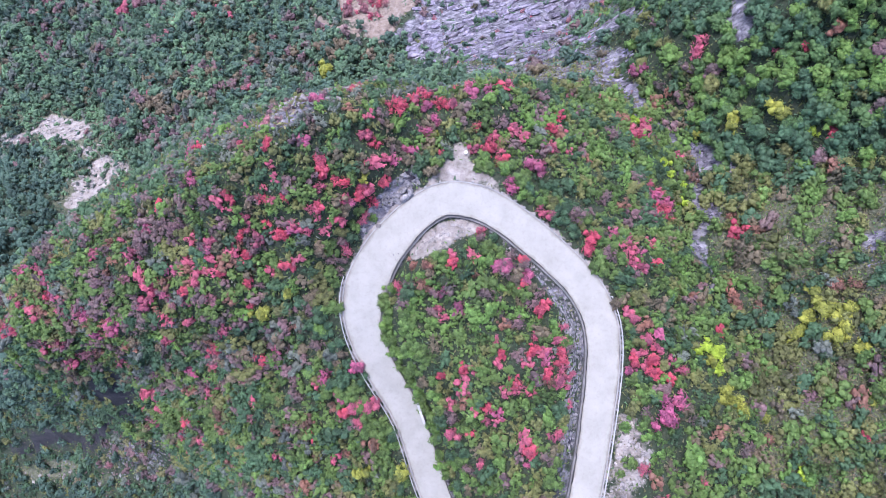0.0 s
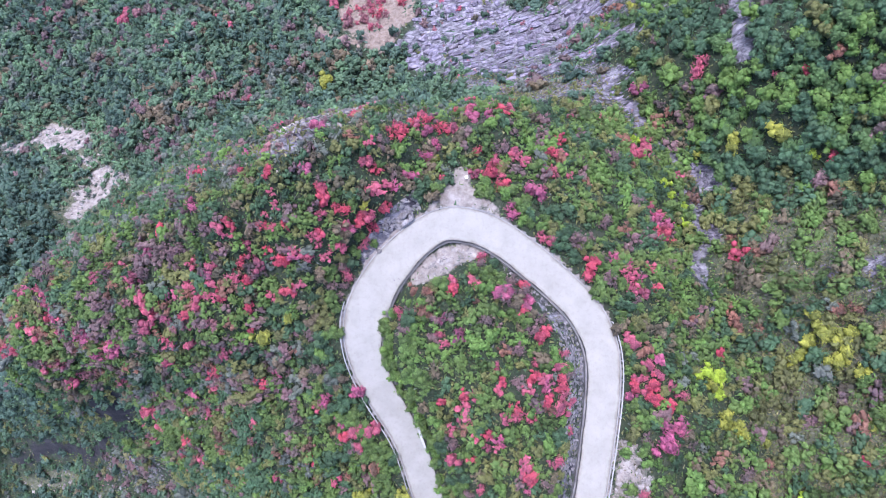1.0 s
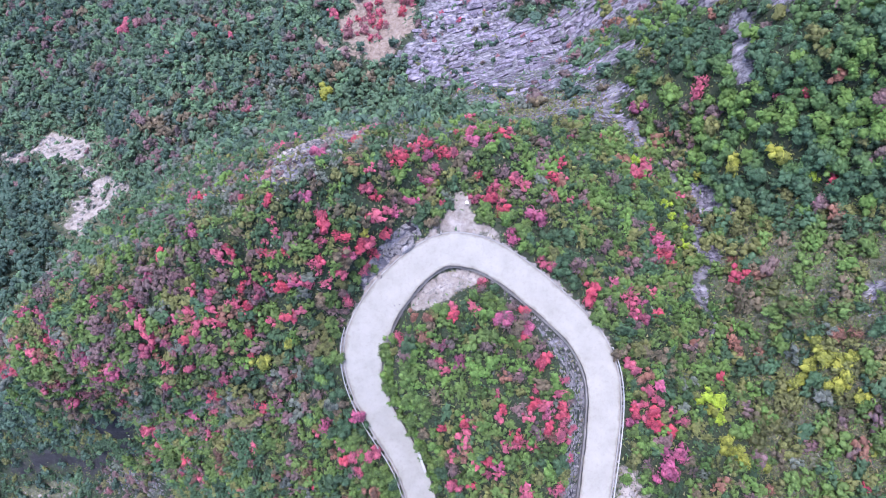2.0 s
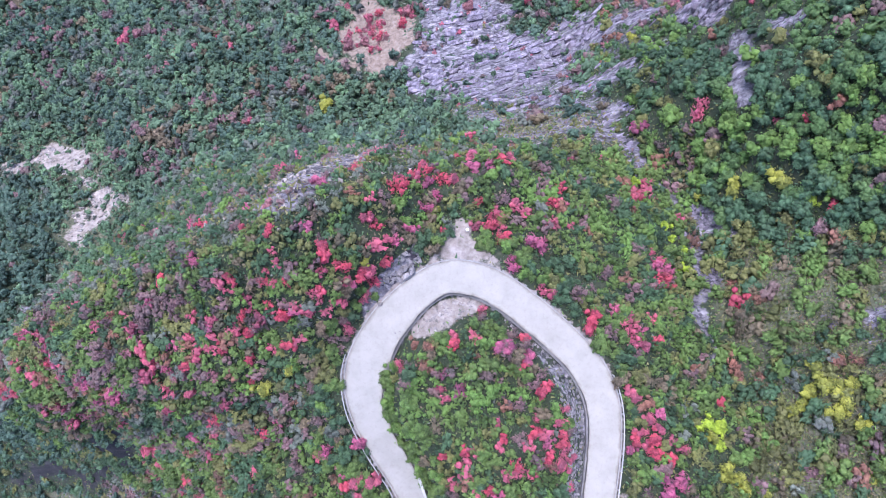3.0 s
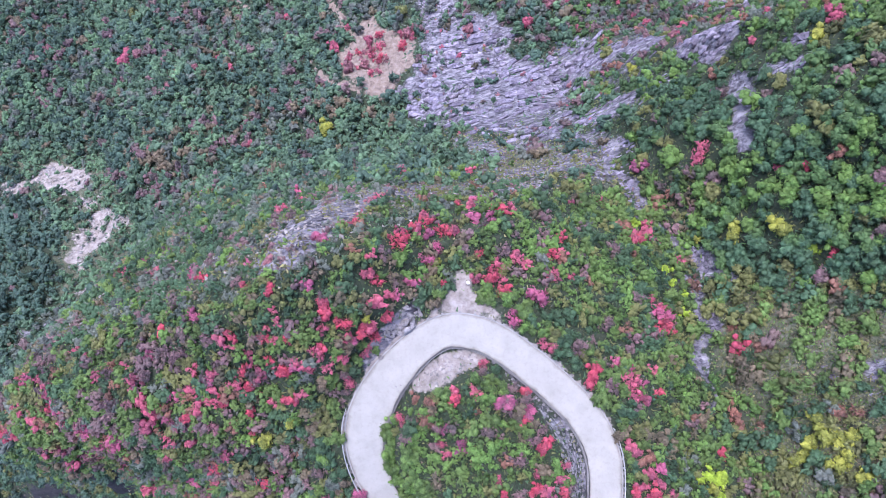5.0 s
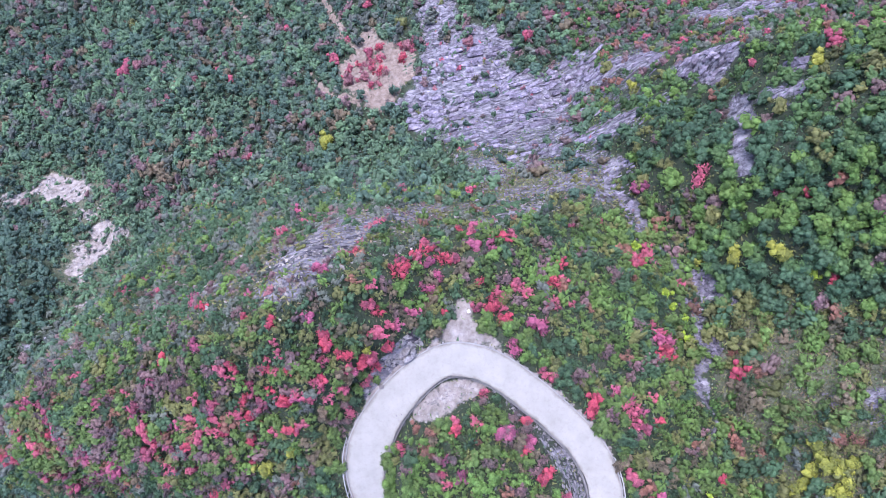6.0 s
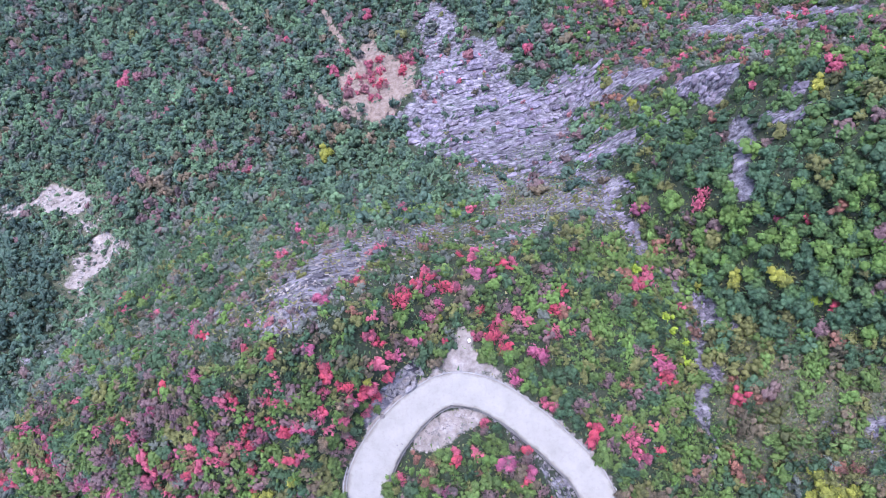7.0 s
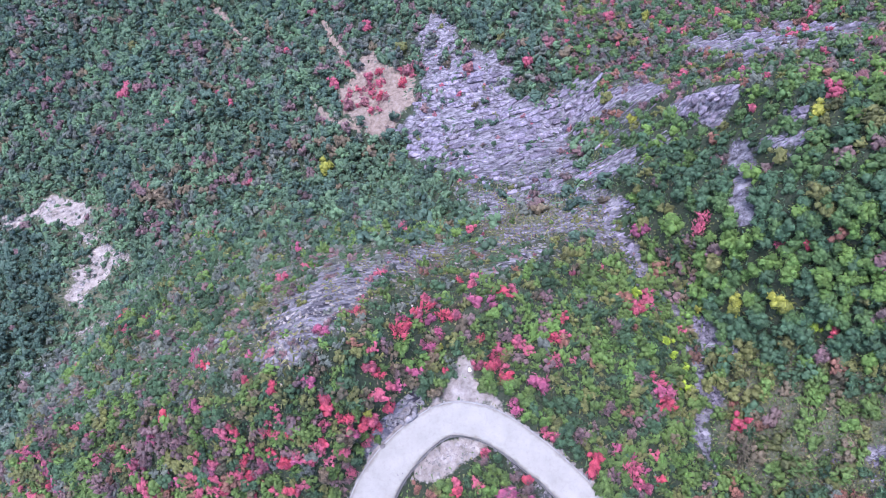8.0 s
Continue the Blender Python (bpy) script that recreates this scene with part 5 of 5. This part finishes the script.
def lie_of(x, y, yaw, lift=0.0, follow=0.8):
    """A pose on the ground, leaning with the slope and turned by yaw degrees."""
    e = 1.2
    z = ground_z(np.array([x, x + e, x, x - e, x]), np.array([y, y, y + e, y, y - e]))
    up = Vector((-(z[1] - z[3]) / (2 * e) * follow, -(z[2] - z[4]) / (2 * e) * follow, 1)).normalized()
    lean = Vector((0, 0, 1)).rotation_difference(up).to_matrix().to_4x4()
    return Matrix.Translation((x, y, float(z[0]) + lift)) @ lean @ pose(0, 0, 0, 0, 0, yaw)


def outcrop(name, label, outline, count, size, small, large, material, yaw, piece, seed, spread=14, follow=0.8, sink=0.1, depth_lift=0.0):
    """A thing of many stones lying within an outline."""
    r = np.random.default_rng(seed)
    meshes = [stone_mesh(piece, seed * 50 + i, size, material) for i in range(6)]
    p = np.array(outline, float)
    lo, hi = p.min(0), p.max(0)
    root = new(name)
    cx, cy = p.mean(0)
    root.matrix_world = lie_of(float(cx), float(cy), 0, follow=0)
    tagged(root, label, "rock")
    back = root.matrix_world.inverted()
    done, tries = 0, 0
    while done < count and tries < 60:
        tries += 1
        x, y = r.uniform(lo[0], hi[0], 200), r.uniform(lo[1], hi[1], 200)
        ok = np.where((inside(outline, x, y, 0.5) > 0.6) & (road_distance(x, y)[0] > road_distance(x, y)[2] + 1.1))[0]
        for i in ok:
            if done >= count:
                break
            k = small * (large / small) ** (r.random() ** 1.6)
            ob = new(piece, meshes[int(r.integers(6))])
            m = lie_of(float(x[i]), float(y[i]), yaw + float(r.normal(0, spread)), (depth_lift - sink) * k * size[2], follow)
            ob.parent = root
            ob.matrix_local = back @ m @ pose(0, 0, 0, float(r.normal(0, 6)), float(r.normal(0, 6)), 0) @ Matrix.Diagonal((k, k * float(r.uniform(0.8, 1.2)), k, 1))
            done += 1
    return root


def bedded_crag():
    """The face: courses of limestone slabs that curve round its foot and climb to the east."""
    r = np.random.default_rng(3)
    meshes = [stone_mesh("slab", 150 + i, (1, 1, 1), LIMESTONE, 22) for i in range(8)]
    root = new("bedded_crag")
    root.matrix_world = lie_of(18, 72, 0, follow=0)
    tagged(root, "bedded grey limestone face stepping down into the valley", "rock")
    back, radius, made = root.matrix_world.inverted(), 38.0, 0
    while radius < 96 and made < 300:
        thick = float(r.uniform(1.3, 2.6))
        turn = -0.55 + float(r.uniform(0, 0.05))
        while turn < 0.75 and made < 300:
            long = float(r.uniform(1.8, 6.5)) * (0.7 + 0.2 * thick)
            turn += (long / 2 + 0.2) / radius
            far = radius + float(r.normal(0, 0.35))
            x, y = 6.6 + far * math.sin(turn), 142 - far * math.cos(turn)
            within = float(inside(ROCK_FACE, np.array([x]), np.array([y]), 5)[0])
            if r.random() < 0.9 * within * (0.35 + 0.65 * float(patchy(np.array([x * 1.6]), np.array([y * 1.6]), 17)[0] > 0.36)):
                ob = new("slab", meshes[int(r.integers(8))])
                m = lie_of(x, y, math.degrees(turn) + float(r.normal(0, 4)), float(r.uniform(-0.1, 0.25)), 0.9)
                ob.parent = root
                ob.matrix_local = back @ m @ pose(0, 0, 0, float(r.normal(8, 9)), float(r.normal(0, 6)), 0) @ Matrix.Diagonal((long, thick * 1.1, thick * float(r.uniform(0.5, 1.0)), 1))
                made += 1
            turn += (long / 2 + float(r.uniform(0.05, 0.5))) / radius
        radius += thick
    return root


bedded_crag()
outcrop("rock_fall", "grey broken limestone blocks spread down a chute", ROCK_CHUTE, 170, (1.4, 0.9, 0.8), 0.4, 1.4, LIMESTONE, 80, "block", 4, 50)
outcrop("crest_outcrop", "weathered grey limestone ledges along the spur's crest", CREST_BARE, 230, (1.2, 0.7, 0.6), 0.2, 1.0, GREY_STONE, 24, "ledge", 5, 50)
outcrop("crest_ledges", "pale grey limestone pavement on the spur's shoulder", CREST_PATCH, 70, (1.5, 0.7, 0.5), 0.3, 1.2, GREY_STONE, 22, "ledge", 35, 20)
outcrop("crest_ledges", "thin line of grey ledges below the crest", CREST_STREAK, 80, (1.6, 0.7, 0.6), 0.3, 1.1, GREY_STONE, 18, "ledge", 36, 20)
outcrop("crest_ledges", "grey ledges on the spur's western edge", EDGE_LEDGE, 50, (1.5, 0.7, 0.6), 0.3, 1.1, GREY_STONE, 14, "ledge", 37, 20)
outcrop("nose_ledges", "grey limestone pavement above the bend", NOSE_BARE, 110, (1.5, 0.7, 0.5), 0.3, 1.2, GREY_STONE, 18, "ledge", 38, 18)
outcrop("nose_outcrop", "weathered grey limestone ledges on the spur's nose", NOSE_ROCK, 120, (1.2, 0.8, 0.7), 0.35, 1.3, LIMESTONE, 20, "ledge", 6, 38)
outcrop("rock_chute", "smooth blue-grey bare rock chute on the eastern hill", CHUTE, 40, (1.3, 0.6, 0.35), 0.35, 1.0, LIMESTONE, 75, "slab", 7, 12, sink=0.3)
outcrop("overhanging_crag", "massive blue-grey limestone crag with an undercut foot", OVERHANG, 60, (2.8, 1.3, 1.5), 0.5, 1.4, LIMESTONE, 20, "block", 8, 9, 0.12, 0.0)
outcrop("upper_ledges", "long grey limestone ledges above the valley", UPPER_LEDGE, 220, (4.0, 1.1, 0.9), 0.5, 1.6, LIMESTONE, 22, "ledge", 9, 8)
outcrop("gully_boulders", "grey boulders and scree in the dry gully", GULLY_BED, 130, (1.2, 0.8, 0.7), 0.25, 1.1, LIMESTONE, 0, "boulder", 10, 90)
outcrop("gully_boulders", "grey boulders washed down the lower gully", GULLY_LOW, 60, (1.1, 0.7, 0.6), 0.25, 1.0, LIMESTONE, 0, "boulder", 21, 90)
outcrop("gully_boulders", "pale grey boulders at the gully's foot", GULLY_PATCH, 26, (1.1, 0.8, 0.6), 0.3, 1.0, LIMESTONE, 0, "boulder", 22, 90)
outcrop("scree_patch", "mauve-grey scree patch among the eastern shrubs", EAST_SCREE, 90, (1.2, 0.6, 0.45), 0.25, 1.1, LIMESTONE, 12, "block", 23, 25)
outcrop("small_crag", "small grey undercut crag among bushes", SMALL_CRAG, 10, (2.2, 1.4, 1.2), 0.6, 1.3, LIMESTONE, 10, "block", 24, 14, 0.4)
outcrop("rock_ledges", "grey ledge climbing beside the bare chute", CHUTE_ARM, 40, (1.6, 0.7, 0.5), 0.4, 1.2, LIMESTONE, 25, "ledge", 25, 14)
outcrop("face_ledges", "grey rubbly ledges at the foot of the face", FACE_FOOT, 80, (1.7, 0.7, 0.6), 0.4, 1.3, LIMESTONE, 15, "ledge", 26, 20)
outcrop("streaked_ledges", "long grey rock ribs between strips of scrub", STREAK_UPPER, 60, (4.0, 0.9, 0.8), 0.5, 1.4, LIMESTONE, 26, "ledge", 27, 8)
outcrop("streaked_ledges", "long grey rock ribs above the gully", STREAK_LOWER, 60, (4.0, 0.9, 0.8), 0.5, 1.4, LIMESTONE, 26, "ledge", 28, 8)
outcrop("slide_debris", "pale boulders between the slide's two scars", SLIDE_MID, 40, (1.5, 1.1, 0.9), 0.4, 1.3, PALE_STONE, 0, "boulder", 29, 90)
outcrop("slide_debris", "pale boulders at the slide's foot", SLIDE_FOOT, 70, (1.5, 1.1, 0.9), 0.4, 1.3, PALE_STONE, 0, "boulder", 30, 90)
outcrop("gully_ledges", "grey stepped rock ledges in the gully", GULLY_STEPS, 110, (1.7, 0.8, 0.7), 0.4, 1.3, LIMESTONE, 20, "ledge", 11, 20)
outcrop("slide_debris", "pale broken stone debris of a landslide", SLIDE_TONGUE, 150, (1.6, 1.2, 1.0), 0.4, 1.4, PALE_STONE, 0, "boulder", 12, 90)
outcrop("slide_scar", "pale bare landslide scar in the valley", SLIDE_HEAD, 90, (1.8, 1.4, 1.0), 0.5, 1.6, PALE_STONE, 0, "boulder", 13, 90)
outcrop("cut_rock", "pale creviced rock knoll inside the hairpin bend", LOOP_ROCK, 200, (0.8, 0.6, 0.6), 0.25, 1.1, PALE_STONE, 55, "block", 14, 50)
outcrop("notch_rock", "grey blasted rock cutting beside the road", NOTCH_ROCK, 120, (1.1, 0.8, 0.9), 0.35, 1.4, WALL_STONE, 50, "block", 15, 30)
outcrop("bank_rock", "pale pinkish rubble bank below the road", BANK_ROCK, 170, (0.8, 0.6, 0.6), 0.3, 1.4, PALE_STONE, 70, "block", 16, 60)
outcrop("scree_slope", "brown-grey scree slope with dead twigs", GREY_SCREE, 170, (1.4, 0.9, 0.8), 0.4, 1.4, WALL_STONE, 40, "block", 17, 60)
outcrop("bench_rubble", "pale rubble bench in the ravine", PALE_BENCH, 60, (1.8, 1.2, 0.8), 0.5, 1.5, PALE_STONE, 20, "block", 18, 40)
outcrop("streaked_ledges", "grey rock ledges showing through dry grass", STREAKED, 80, (3.4, 0.8, 0.8), 0.5, 1.6, LIMESTONE, 24, "ledge", 19, 8)


def rubble(name, label, seed, outline, step, small, large, material):
    """Stones too many to count, strewn over a zone in one mesh."""
    r = np.random.default_rng(seed)
    p = np.array(outline, float)
    (x0, y0), (x1, y1) = p.min(0), p.max(0)
    x, y = scatter(r, (x0, x1, y0, y1), step, lambda a, b: 0.8 * inside(outline, a, b, 5) * (0.25 + 0.75 * (patchy(a * 2.2, b * 2.2, 3) > 0.45)) * (road_distance(a, b)[0] > road_distance(a, b)[2] + 2))
    k = small * (large / small) ** (r.random(len(x)) ** 1.5)
    z, form, vs, fs, n = ground_z(x, y), r.integers(4, size=len(x)), [], [], 0
    for i in range(4):
        stone = stone_mesh(name, seed * 10 + i, (1.3, 0.9, 0.7), material, 9)
        stone.calc_loop_triangles()
        v0 = np.array([v.co[:] for v in stone.vertices])
        f0 = np.array([t.vertices[:] for t in stone.loop_triangles])
        bpy.data.meshes.remove(stone)
        at = np.where(form == i)[0]
        a = r.uniform(0, 6.28, (len(at), 1))
        v = np.stack([x[at][:, None] + k[at][:, None] * (np.cos(a) * v0[:, 0] - np.sin(a) * v0[:, 1]), y[at][:, None] + k[at][:, None] * (np.sin(a) * v0[:, 0] + np.cos(a) * v0[:, 1]),
                      z[at][:, None] + k[at][:, None] * (v0[:, 2] + 0.12)], 2)
        vs.append(v.reshape(-1, 3))
        fs.append((f0[None] + (n + np.arange(len(at)) * len(v0))[:, None, None]).reshape(-1, 3))
        n += v.shape[0] * v.shape[1]
    return tagged(new(name, mesh_of(name, np.concatenate(vs), np.concatenate(fs), [material])), label, "rubble", kind="stuff")


rubble("crest_rubble", "pale grey limestone rubble strewn along the spur's crest", 31, CREST_ROCK, 1.0, 0.3, 1.0, PALE_STONE)
rubble("crest_stones", "broken pale limestone lying on the bare crest", 34, CREST_BARE, 0.62, 0.2, 0.8, PALE_STONE)
rubble("nose_rubble", "grey limestone rubble strewn over the spur's nose", 32, NOSE_ROCK, 1.0, 0.3, 0.9, LIMESTONE)
rubble("scree_rubble", "brown-grey scree and rubble in the ravine", 33, GREY_SCREE, 1.25, 0.3, 1.0, WALL_STONE)


def roadside_stone(x, y, size, material, label, on_road=False):
    ob = new("loose_stone", stone_mesh("loose_stone", int(abs(x * 91 + y * 37)), size, material, 18))
    m = lie_of(x, y, (x * 57) % 180, size[2] * 0.3)
    if on_road:
        m.translation.z = float(ROAD[np.hypot(ROAD[:, 0] - x, ROAD[:, 1] - y).argmin(), 2]) + size[2] * 0.3
    ob.matrix_world = m
    tagged(ob, label, "stone", "loose stones by the road")


roadside_stone(-9.5, 3.4, (0.9, 0.7, 0.6), PALE_STONE, "pale loose boulder at the edge of the road")
for _x, _y, _s in ((-7.3, -0.9, 0.22), (-6.6, -0.7, 0.18), (-7.0, -1.5, 0.15), (-8.6, 2.6, 0.25)):
    roadside_stone(_x, _y, (_s * 1.3, _s, _s * 0.8), WALL_STONE, "small dark stone lying on the concrete road", _x > -8)
for _x, _y, _s in ((-5.7, 7.5, 1.7), (-4.8, 8.3, 1.4), (-6.7, 7.0, 1.3), (-5.9, 8.6, 1.6)):
    roadside_stone(_x, _y, (_s, _s * 0.75, _s * 0.8), WALL_STONE, "grey rough boulder jutting from the rock cutting beside the road")

# ---- roadside: drain, shoulder, rails, stone pitching ----
def strip(name, offsets, i0, i1, material, label, category, sign):
    """A section of (distance beyond the road's edge, height) run along the road from sample i0 to i1."""
    rows = [[(x + o[0] * sign * (w + a), y + o[1] * sign * (w + a), z + h) for a, h in offsets] for (x, y, z, w), o in zip(ROAD[i0:i1], OUTWARD[i0:i1])]
    v = np.array(rows)
    return tagged(new(name, mesh_of(name, v.reshape(-1, 3), sheet(len(rows), v.shape[1]), [material])), label, category, kind="structure")


def nearest(x, y):
    return int(np.hypot(ROAD[:, 0] - x, ROAD[:, 1] - y).argmin())


BOTTOM_LEFT, BOTTOM_RIGHT = nearest(-1.4, -38.6), nearest(19, -40)
strip("drain", [(0.02, -0.02), (0.03, -0.5), (0.3, -0.52), (0.33, -0.1), (0.38, -0.1), (0.42, -0.7)], nearest(-9.6, -18), BOTTOM_RIGHT, DRAIN_CONCRETE,
      "dark concrete side drain along the inside of the bend", "drain", -1)
strip("kerb", [(0.02, -0.7), (0.03, 0.06), (0.2, 0.06), (0.24, -0.7)], 0, len(ROAD), EDGE_CONCRETE,
      "low weathered concrete kerb along the outside of the bend", "kerb", 1)


def box_mesh(name, size, material, bevel=0.02):
    bm = bmesh.new()
    bmesh.ops.create_cube(bm, size=1, matrix=Matrix.Diagonal((*size, 1)))
    bmesh.ops.bevel(bm, geom=bm.edges, offset=bevel, segments=1, affect="EDGES")
    me = bpy.data.meshes.new(name)
    bm.to_mesh(me)
    bm.free()
    me.materials.append(material)
    return me


POST = box_mesh("post", (0.16, 0.16, 0.95), GALVANISED)


def beam_mesh(points, material):
    """A W-shaped steel beam through the points, each (x, y, z, outward x, outward y)."""
    section = [(-0.02, 0.30), (0.04, 0.24), (-0.02, 0.15), (0.04, 0.06), (-0.02, 0.0), (0.02, 0.0), (0.08, 0.06), (0.02, 0.15), (0.08, 0.24), (0.02, 0.30)]
    v = np.array([[(x - ox * a, y - oy * a, z + h) for a, h in section] + [(x + ox * 0.02, y + oy * 0.02, z + 0.31)] for x, y, z, ox, oy in points])
    return mesh_of("beam", v.reshape(-1, 3), sheet(len(points), v.shape[1]), [material])


def guard_rail(i0, i1, label, off=0.5):
    root = new("guard_rail")
    x0, y0, z0, _ = ROAD[(i0 + i1) // 2]
    root.matrix_world = pose(x0, y0, z0)
    back = root.matrix_world.inverted()
    tagged(root, label, "guard rail", "guard rails of the road")
    line = [(x + o[0] * (w + off), y + o[1] * (w + off), z, o[0], o[1]) for (x, y, z, w), o in zip(ROAD, OUTWARD)]
    for i in range(i0, i1, 3):
        x, y, z, ox, oy = line[i]
        ob = new("post", POST)
        ob.parent = root
        ob.matrix_local = back @ pose(x, y, z + 0.35, 0, 0, math.degrees(math.atan2(oy, ox)))
        j = min(i + 3, i1)
        ob = new("beam", beam_mesh([(q[0] - x0, q[1] - y0, q[2] - z0 + 0.5, q[3], q[4]) for q in line[i:j + 1]], GALVANISED))
        ob.parent = root
    return root


guard_rail(BOTTOM_LEFT, nearest(-12.2, -4.5), "pale steel guard rail along the lower leg")

GUARD = box_mesh("guard_block", (0.34, 0.2, 0.6), EDGE_CONCRETE, 0.03)
for _i in range(nearest(-4.5, 4.8), nearest(20, -4.7), 2):
    _q, _o = ROAD[_i], OUTWARD[_i]
    _ob = new("guard_block", GUARD)
    _ob.matrix_world = pose(_q[0] + _o[0] * (_q[3] + 0.32), _q[1] + _o[1] * (_q[3] + 0.32), _q[2] - 0.05, 0, 0, math.degrees(math.atan2(TANGENT[_i][1], TANGENT[_i][0])))
    tagged(_ob, "short weathered concrete guard block at the road's edge", "guard block", "guard blocks round the bend")

guard_rail(nearest(22.2, -8.1), BOTTOM_RIGHT, "pale steel guard rail along the upper leg", 0.34)

# stone pitching on the cut bank inside the upper leg
pitching = new("stone_pitching")
_m0 = lie_of(19, -14, 0, follow=0)
pitching.matrix_world = _m0
tagged(pitching, "grey rough stone pitching on the cut bank above the drain", "retaining wall")
_stones = [stone_mesh("stone", 900 + i, (0.75, 0.55, 0.4), WALL_STONE, 14) for i in range(6)]
_r = np.random.default_rng(77)
for _i in range(nearest(11, 3.5), nearest(20.8, -31)):
    (_px, _py, _pz, _w), _o = ROAD[_i], OUTWARD[_i]
    for _row in range(int(bank_width(_px, _py) / 0.5)):
        _a = _w + 0.85 + 0.42 * _row + float(_r.uniform(-0.1, 0.1))
        _s = new("stone", _stones[int(_r.integers(6))])
        _s.parent = pitching
        _t = float(_r.uniform(-0.25, 0.25))
        _s.matrix_local = _m0.inverted() @ lie_of(float(_px - _o[0] * _a + TANGENT[_i][0] * _t), float(_py - _o[1] * _a + TANGENT[_i][1] * _t),
                                                  math.degrees(math.atan2(TANGENT[_i][1], TANGENT[_i][0])) + float(_r.normal(0, 14)), 0.02, 1.0) @ Matrix.Diagonal((*_r.uniform(0.8, 1.3, 3), 1))

# a white marker stone on the lookout
_post = new("marker_post")
_post.matrix_world = lie_of(3.4, 14.4, 20, follow=0)
tagged(_post, "small white painted marker post on the bare lookout", "post")
_part = new("shaft", box_mesh("shaft", (0.32, 0.32, 1.1), WHITE_PAINT, 0.03))
_part.parent, _part.location = _post, (0, 0, 0.45)
_part = new("cap", box_mesh("cap", (0.44, 0.44, 0.12), WHITE_PAINT, 0.03))
_part.parent, _part.location = _post, (0, 0, 1.06)

# a short pale wall at the inner edge of the lower leg
_wall = new("edge_wall")
_wall.matrix_world = pose(-3.55, -24.9, -4.6, 0, 0, -71)
tagged(_wall, "short pale concrete wall at the inner edge of the road", "wall")
_part = new("wall_body", box_mesh("wall_body", (4.2, 0.32, 0.9), EDGE_CONCRETE, 0.03))
_part.parent, _part.location = _wall, (0, 0, 0)
_part = new("coping", box_mesh("coping", (4.3, 0.4, 0.1), GALVANISED, 0.02))
_part.parent, _part.location = _wall, (0, 0, 0.5)
